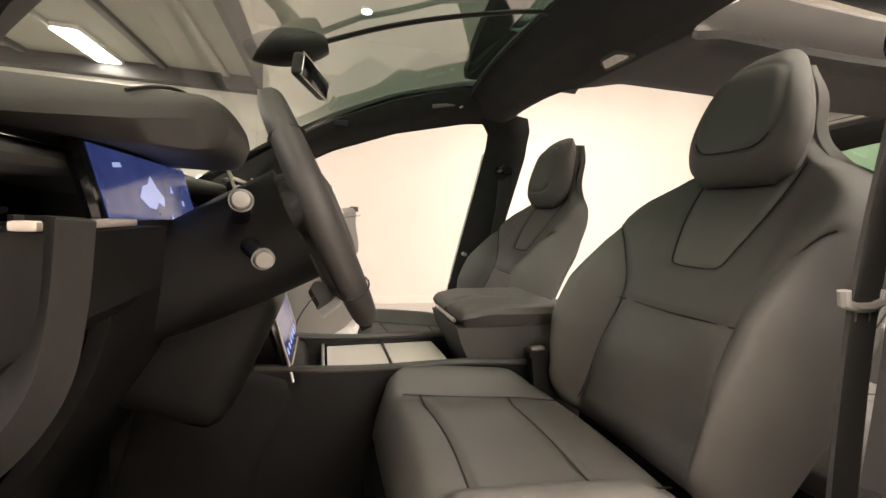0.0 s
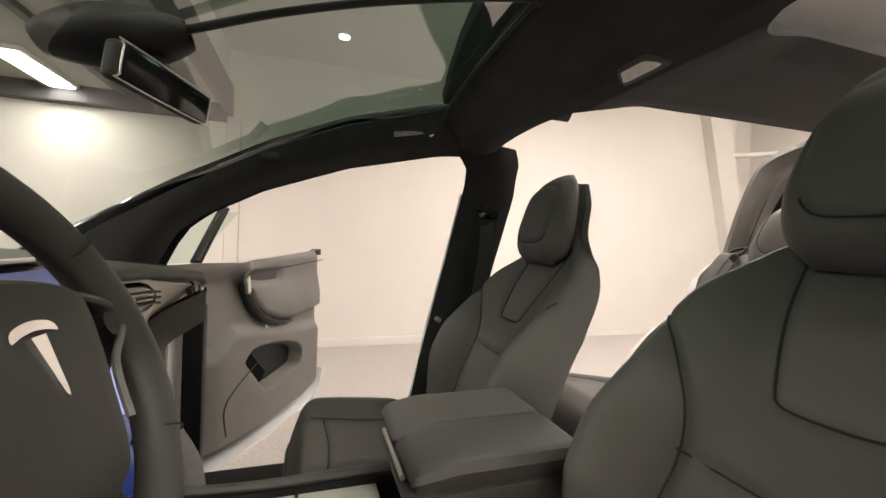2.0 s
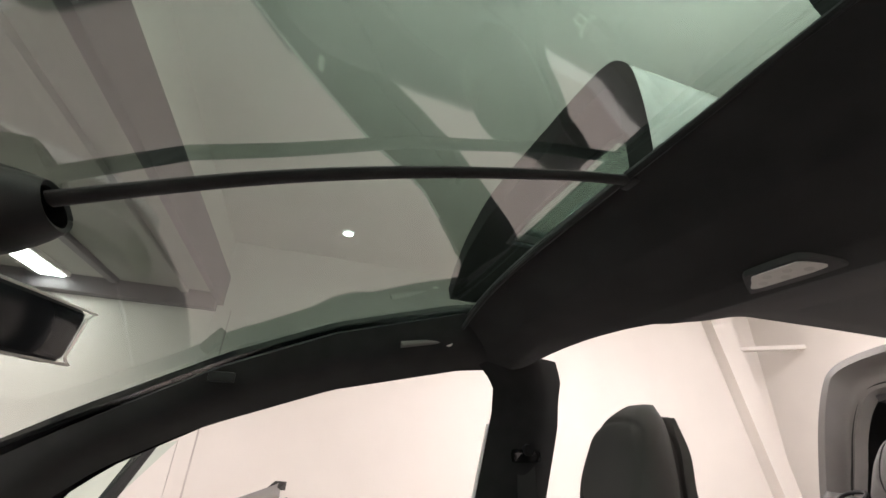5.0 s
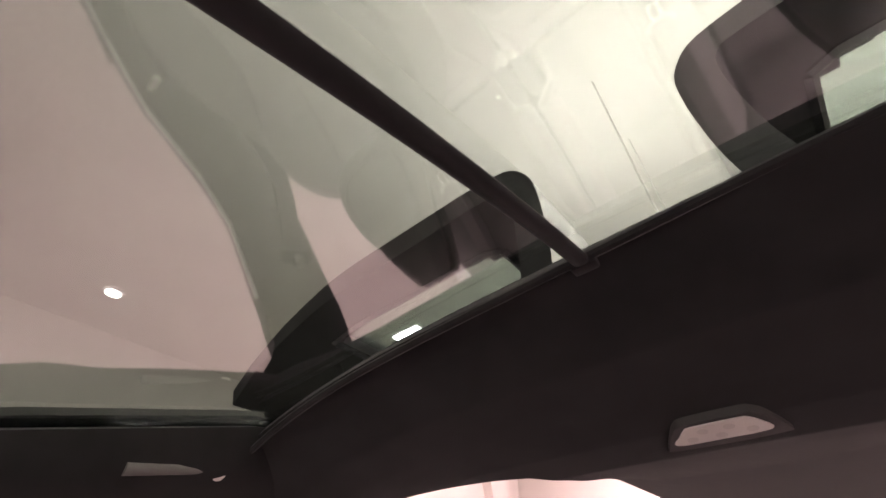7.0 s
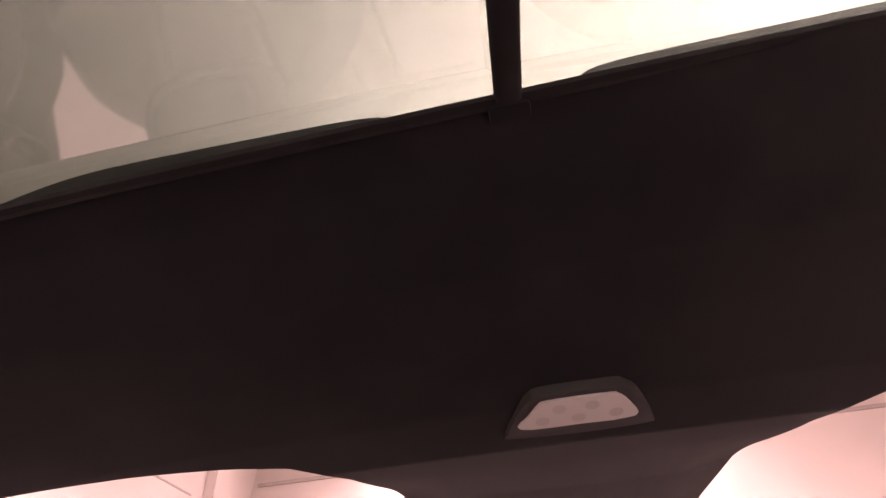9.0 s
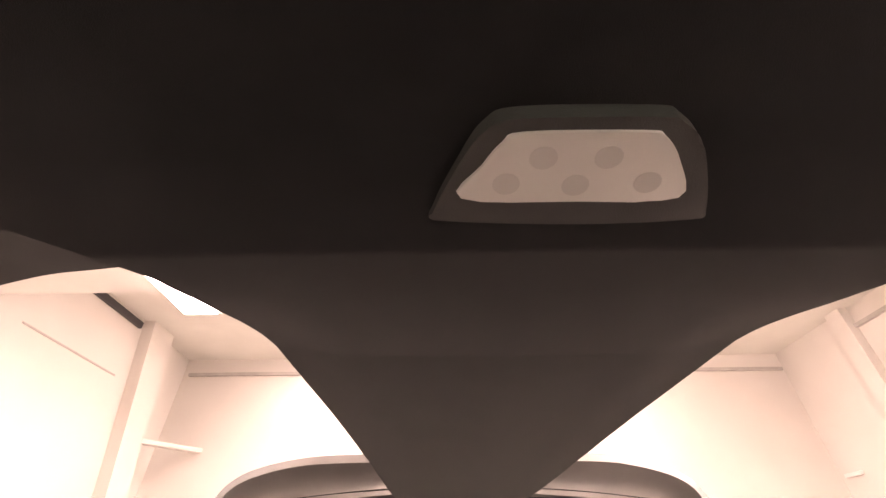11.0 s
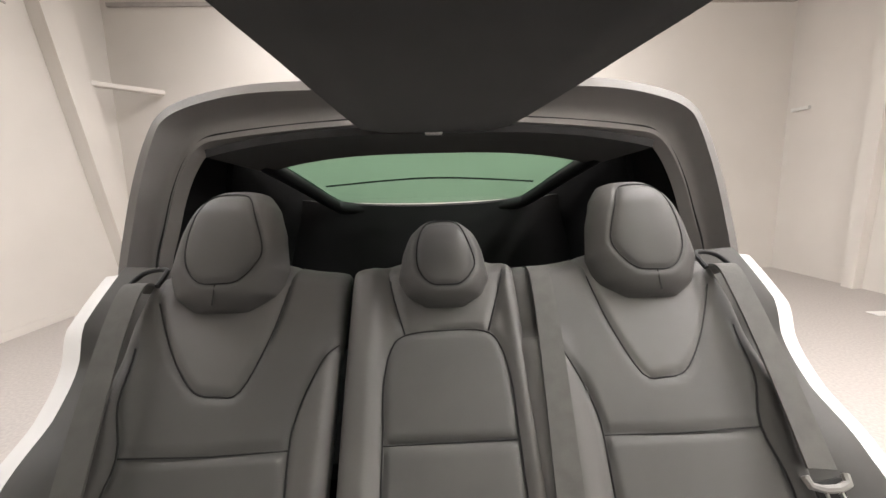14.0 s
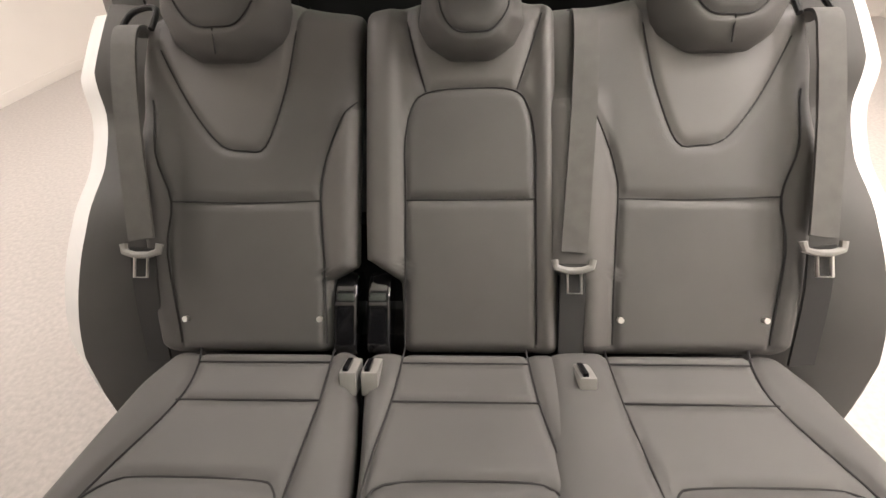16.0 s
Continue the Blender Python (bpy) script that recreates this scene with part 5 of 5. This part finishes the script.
def trim_band(k, a, b):
    def band(u, v):
        i = min(int(round(v * (len(a) - 1))), len(a) - 1)
        p = a[i].lerp(b[i], u)
        return (k * (0.652 + 0.055 * u - 0.012 * math.sin(math.pi * u)), p.y, p.z)
    # same trim on both sides; the driver's shade is put into its colour
    part("dash_end", sheet(band, 8, len(a) - 1, 0.015 * k), TRIM_GREY if k > 0 else TRIM_DARK, dash, "curved trim band at the door opening, the driver's darkened for shade")
    part("dash_end_gap", tube([Vector(band(0.0, v / 40)) + Vector((-k * 0.002, 0.002, 0.0)) for v in range(41)], 0.005, 6), TRIM_DARK, dash)
    part("dash_end_seam", tube([Vector(band(0.32, v / 40)) + Vector((-k * 0.001, 0, 0)) for v in range(41)], 0.0013, 5), THREAD, dash)
    part("kick_panel", sheet(lambda u, v: (k * 0.672, 0.72 + 0.6 * u, 1.04 - 0.60 * v), 6, 6, 0.01), CARPET, dash, "black carpeted kick panel")


trim_band(1, BAND_OUT, BAND_IN)
trim_band(-1, DRIVER_OUT, DRIVER_IN)
KNEE = [(0.570, 1.158), (0.575, 1.10), (0.60, 1.080), (0.80, 1.02), (1.2, 0.96), (1.2, 1.158)]
part("knee_panel", prism(KNEE, lambda a, b, d: Vector((-0.66 + d, a, b)), 0.17, 0.004), TRIM_DARK, dash, "dark knee panel under the instruments")
part("knee_strip", box((-0.60, 0.585, 1.162), (0.13, 0.014, 0.006), 0.002), DECOR, dash, "pale strip along the knee panel")
part("knee_bolster", box((-0.16, 0.62, 0.97), (0.24, 0.20, 0.24), 0.05, pose(0, 0, 0, 24, 0, 0), seg=3), TRIM_DARK, dash, "black rounded lower dashboard")
hp_ = lambda u, s, d: Vector((-0.385 + u, 0.524 + s, 1.272 + d + 0.012 * s))
HOODW = [(0.0, 0.075), (0.02, 0.115), (0.06, 0.15), (0.12, 0.168), (0.2, 0.175), (0.30, 0.17)]
part("instrument_hood", pad(hp_, 0.0, 0.26, lambda s: -lerp(HOODW, s), lambda s: lerp(HOODW, s), lambda u, s: 0.030 - 0.056 * (abs(u) / 0.175) ** 2.2, lambda u, s: -0.040 + 0.06 * s - 0.012 * (abs(u) / 0.175) ** 2, 40, 40, 12, 0.03), TRIM, dash, "dark stitched hood over the instruments")
part("hood_seam", tube([hp_(lerp(HOODW, 0.05) * 0.9 * h, 0.05 + 0.02 * h * h, 0.0325 - 0.056 * (abs(lerp(HOODW, 0.05) * 0.9 * h) / 0.175) ** 2.2) for h in (-1 + 0.1 * i for i in range(21))], 0.0018, 6), THREAD, dash)
cl = thing("instrument_display", "blue lit instrument screen under the dash hood", "display", (-0.38, 0.63, 1.15))
CM = pose(0, 0, 0, -14, 0, 0)
part("bezel", box((-0.335, 0.640, 1.190), (0.30, 0.016, 0.105), 0.008, CM), GLOSS_BLACK, cl)
cc = Vector((-0.335, 0.640, 1.190))
on = lambda a, b, d: cc + CM.to_3x3() @ Vector((a, -0.0085 - d, b))
part("screen", prism([(-0.14, -0.044), (0.14, -0.044), (0.14, 0.044), (-0.14, 0.044)], on, 0.001), SCREEN_BLUE, cl, "dark blue lit screen", False)
READOUTS = ([(-0.055, -0.006), (-0.040, 0.008), (-0.022, 0.012), (-0.008, 0.022), (0.004, 0.008), (0.020, -0.004), (0.012, -0.016), (-0.004, -0.010), (-0.018, -0.020), (-0.036, -0.018)], [(-0.012, -0.040), (0.022, -0.038), (0.034, -0.026), (0.034, -0.038)], [(0.052, 0.004), (0.060, 0.004), (0.058, 0.014)], [(-0.10, 0.024), (-0.082, 0.026), (-0.083, 0.031), (-0.10, 0.029)], [(0.090, -0.014), (0.096, -0.014), (0.096, -0.006), (0.090, -0.006)])
for shape in READOUTS:
    part("readout", prism(shape, on, 0.002), SCREEN_PALE, cl, "pale screen marks", False)
part("lower_rim", tube([on(-0.15, -0.056, -0.002), on(0.15, -0.056, -0.002)], 0.004, 8), STEEL, cl, "bright strip under the screen")

ts = thing("touchscreen", "large upright touchscreen lit in blue on the dashboard", "touchscreen", (CX, 0.545, 0.88))
TM = pose(0, 0, 0, -16, 0, 0)
tc0 = Vector((CX + 0.01, 0.548, 1.045))
tp = lambda a, b, d: tc0 + TM.to_3x3() @ Vector((a, -0.010 - d, b))
part("housing", box(tc0, (0.262, 0.02, 0.40), 0.010, TM), GLOSS_BLACK, ts, "glossy black housing")
for pl, m_, nm in (([(-0.117, -0.15), (0.117, -0.15), (0.117, 0.185), (-0.117, 0.185)], SCREEN_BLUE, "screen"), ([(-0.117, -0.185), (0.117, -0.185), (0.117, -0.153), (-0.117, -0.153)], SCREEN_DARK, "screen_bar")):
    part(nm, prism(pl, tp, 0.0012), m_, ts, "blue lit screen", False)
part("map_area", prism([(0.02, -0.03), (0.117, -0.06), (0.117, 0.10), (0.06, 0.09)], tp, 0.002), SCREEN_PALE, ts, "pale area on the screen", False)
part("map_area", prism([(-0.117, -0.15), (0.117, -0.15), (0.117, -0.09), (-0.117, -0.05)], tp, 0.002), SCREEN_DARK, ts, "dark area on the screen", False)
for i in range(6):
    part("icon", prism([(-0.10 + 0.038 * i, -0.176), (-0.086 + 0.038 * i, -0.176), (-0.086 + 0.038 * i, -0.163), (-0.10 + 0.038 * i, -0.163)], tp, 0.0022), SCREEN_PALE, ts, "small pale mark", False)
part("screen_rim", tube([tp(a, b, 0.001) for a, b in flat([(-0.130, -0.19), (-0.130, 0.19), (-0.124, 0.198), (0.124, 0.198), (0.130, 0.19), (0.130, -0.19), (0.124, -0.198), (-0.124, -0.198)], 2, True)], 0.003, 6, True), STEEL, ts, "slim metal rim")

# ---- steering wheel ----
wheel = thing("steering_wheel", "dark leather steering wheel with a padded hub", "steering wheel", (-0.385, 0.45, 1.17))
WT = radians(24)
wx, wy, wn = Vector((1, 0, 0)), Vector((0, math.sin(WT), math.cos(WT))), Vector((0, -math.cos(WT), math.sin(WT)))
W0 = Vector((-0.305, 0.428, 1.174))
wp = lambda a, b, d=0.0: W0 + wx * a + wy * b + wn * d
RX, RY = 0.172, 0.165
ring = [wp(RX * math.cos(q), RY * math.sin(q) * (1.0 if math.sin(q) > 0 else 0.97)) for q in (2 * math.pi * i / 72 for i in range(72))]
part("rim", tube(ring, [0.0175 + 0.002 * abs(math.cos(2 * math.pi * i / 72)) ** 6 for i in range(72)], 16, True, squash=1.15, up=tuple(wn)), WHEEL_LEATHER, wheel, "stitched dark leather rim")
for q in (0.6, 2.54, 3.75, 5.67):
    part("rim_joint", tube([wp((RX + 0.0 * c) * math.cos(q) + 0.019 * math.cos(c) * math.cos(q), RY * math.sin(q) + 0.019 * math.cos(c) * math.sin(q), 0.0205 * math.sin(c)) for c in (2 * math.pi * i / 16 for i in range(16))], 0.0012, 5, True), THREAD, wheel)
hub = flat([(0.0, -0.098), (0.05, -0.088), (0.078, -0.03), (0.098, 0.035), (0.086, 0.062), (0.0, 0.074), (-0.086, 0.062), (-0.098, 0.035), (-0.078, -0.03), (-0.05, -0.088)], 6, True)
bm = bmesh.new()
rows = []
for f, d in ((1.0, -0.035), (1.0, 0.0), (0.97, 0.012), (0.88, 0.021), (0.6, 0.027), (0.3, 0.029), (0.02, 0.030)):
    rows.append([bm.verts.new(wp(a * f, b * f, d)) for a, b in hub])
quads(bm, rows, closed_u=True)
bm.faces.new(rows[-1])
bm.faces.new(rows[0][::-1])
part("airbag_cover", bm, HUB_TRIM, wheel, "dark padded hub cover")
part("spoke_plate", prism(flat([(0.0, -0.12), (0.07, -0.10), (0.11, -0.02), (0.175, 0.0), (0.178, 0.035), (0.10, 0.055), (0.0, 0.055), (-0.10, 0.055), (-0.178, 0.035), (-0.175, 0.0), (-0.11, -0.02), (-0.07, -0.10)], 4, True), lambda a, b, d: wp(a, b, -0.03 + d), 0.028, 0.006), TRIM_DARK, wheel, "black spokes")
for k in (1, -1):
    part("spoke_trim", tube([wp(k * a, b, 0.008) for a, b in flat([(0.108, 0.05), (0.150, 0.035), (0.155, 0.012), (0.115, -0.015), (0.098, -0.06)], 5)], 0.0035, 8), TRIM_GREY, wheel, "grey spoke trim")
    part("scroll_knob", tube([wp(k * 0.130, 0.018, 0.0), wp(k * 0.130, 0.018, 0.012)], 0.011, 16), TRIM_DARK, wheel)
    part("low_spoke", prism(flat([(k * 0.018, -0.09), (k * 0.05, -0.085), (k * 0.040, -0.172), (k * 0.020, -0.172)], 3, True), lambda a, b, d: wp(a, b, -0.014 + d), 0.018, 0.004), TRIM_DARK, wheel, "dark lower spoke")
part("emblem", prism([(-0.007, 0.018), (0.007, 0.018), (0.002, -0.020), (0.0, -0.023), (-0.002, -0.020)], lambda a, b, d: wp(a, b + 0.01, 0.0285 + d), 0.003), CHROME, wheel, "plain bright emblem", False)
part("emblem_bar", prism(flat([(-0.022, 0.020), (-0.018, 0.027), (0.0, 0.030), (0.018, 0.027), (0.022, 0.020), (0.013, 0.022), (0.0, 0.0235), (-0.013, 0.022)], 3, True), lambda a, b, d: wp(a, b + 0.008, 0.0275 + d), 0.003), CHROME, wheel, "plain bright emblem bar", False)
part("column_shroud", tube([wp(0, 0.0, -0.03), wp(0, -0.005, -0.10), wp(0, -0.01, -0.19), wp(0, 0.0, -0.26)], [0.085, 0.082, 0.075, 0.08], 24), TRIM_DARK, wheel, "dark column shroud")
for e, r0 in ((Vector((-0.486, 0.506, 1.186)), Vector((-0.345, 0.53, 1.165))), (Vector((-0.469, 0.487, 1.124)), Vector((-0.345, 0.525, 1.135)))):
    q = (e - r0).normalized()
    st = part("stalk", tube([r0, r0.lerp(e, 0.5), r0.lerp(e, 0.8), e], [0.014, 0.010, 0.0105, 0.0118], 14), TRIM_DARK, wheel, "black column stalk")
    part("stalk_ring", tube([e - q * 0.004, e + q * 0.001], 0.0122, 20), TRIM_GREY, st, "grey stalk ring")
    part("stalk_end", tube([e, e + q * 0.004, e + q * 0.007, e + q * 0.008], [0.0108, 0.0104, 0.0086, 0.004], 20), GREY_PLASTIC, st, "pale grey stalk end")

# ---- console and floor ----
con = thing("centre_console", "dark centre console with pale sliding cover and armrest", "console", (CX, 0.2, 0.42))


def con_side(k):
    def f(u, v):
        y = -0.16 + 0.95 * u
        top = lerp([(-0.16, 0.83), (0.1, 0.845), (0.35, 0.845), (0.55, 0.86), (0.79, 0.83)], y)
        return (CX + k * (0.125 - 0.012 * v + 0.008 * math.sin(math.pi * v)), y, top - (top - 0.42) * v)
    return f


for k in (1, -1):
    part("console_side", sheet(con_side(k), 30, 14, -0.02 * k), TRIM_DARK, con, "dark grey padded console side")
    part("console_rail", tube(curve([(CX + k * 0.118, y, z) for y, z in ((-0.1, 0.835), (0.1, 0.85), (0.35, 0.85), (0.55, 0.865))], 6), 0.009, 8), TRIM, con)
part("cover", sheet(lambda u, v: (CX - 0.105 + 0.21 * u, 0.13 + 0.28 * v, 0.832 + 0.004 * math.sin(math.pi * u)), 10, 10, 0.015), DECOR, con, "pale sliding cover")
part("cover_gap", box((CX, 0.268, 0.836), (0.21, 0.006, 0.006), 0.001), TRIM_DARK, con)
part("tray", box((CX, 0.50, 0.805), (0.21, 0.17, 0.02), 0.004), GLOSS_BLACK, con, "black tray")
part("tray_rim", tube([(CX - 0.10, 0.42, 0.838), (CX + 0.10, 0.42, 0.838)], 0.004, 8), STEEL, con, "bright strip at the tray")
BIN = [(0.125, 0.925), (0.115, 0.890), (0.070, 0.800), (0.030, 0.730), (0.0, 0.60), (-0.165, 0.60), (-0.165, 0.925)]
part("bin", prism(BIN, lambda a, b, d: Vector((CX - 0.106 + d, a, b)), 0.236, 0.008), TRIM, con, "dark tapering armrest bin")
part("bin_slot", tube([(CX - 0.06, 0.118, 0.932), (CX + 0.10, 0.118, 0.932)], 0.005, 8), STEEL, con, "bright strip on the bin")
for k in (1, -1):
    part("armrest_lid", pad(lambda u, s, d: Vector((CX + 0.022 + u, s - 0.012, 0.945 + d)), -0.155, 0.128, (lambda s: 0.003) if k == 1 else (lambda s: -0.135), (lambda s: 0.135) if k == 1 else (lambda s: -0.003), lambda u, s: 0.030 - 0.012 * ease(0.05, 0.13, s), lambda u, s: -0.022, 30, 24, 8, 0.022), LEATHER, con, "padded leather armrest lid")
part("rear_face", box((CX, -0.19, 0.70), (0.22, 0.06, 0.44), 0.02), TRIM_DARK, con, "dark rear face of the console")
part("front_wedge", box((CX, 0.66, 0.68), (0.26, 0.30, 0.46), 0.05, pose(0, 0, 0, 20, 0, 0), seg=3), TRIM_DARK, con, "dark slope under the touchscreen")
for x, y in ((-0.122, -0.055), (0.185, -0.13)):
    bk = thing("belt_buckle", "black belt buckle on a short stalk beside the front seat", "buckle", (x, y, 0.62), group="front buckles")
    part("stalk", box((x, y - 0.02, 0.76), (0.03, 0.05, 0.24), 0.008, pose(0, 0, 0, -8, 0, 0)), TRIM_DARK, bk)
    part("button", box((x, y, 0.882), (0.018, 0.034, 0.014), 0.003), STEEL, bk, "bright button")
    part("rim", box((x, y, 0.875), (0.032, 0.052, 0.016), 0.004), TRIM_DARK, bk)
ped = thing("pedals", "two dark pedals in the driver footwell", "pedal", (-0.38, 1.1, 0.6))
for x, h in ((-0.28, 0.62), (-0.44, 0.66)):
    part("pedal", box((x, 1.08, h), (0.07, 0.02, 0.12), 0.006, pose(0, 0, 0, -30, 0, 0)), STEEL, ped)
    part("arm", tube([(x, 1.09, h), (x, 1.2, h + 0.12), (x, 1.3, h + 0.15)], 0.008, 6), TRIM_DARK, ped)
for x in (0.42, -0.40):
    solo("floor_mat", box((x, 0.72, 0.418), (0.42, 0.5, 0.014), 0.005), CARPET, "black carpet mat on the car floor", "floor mat")
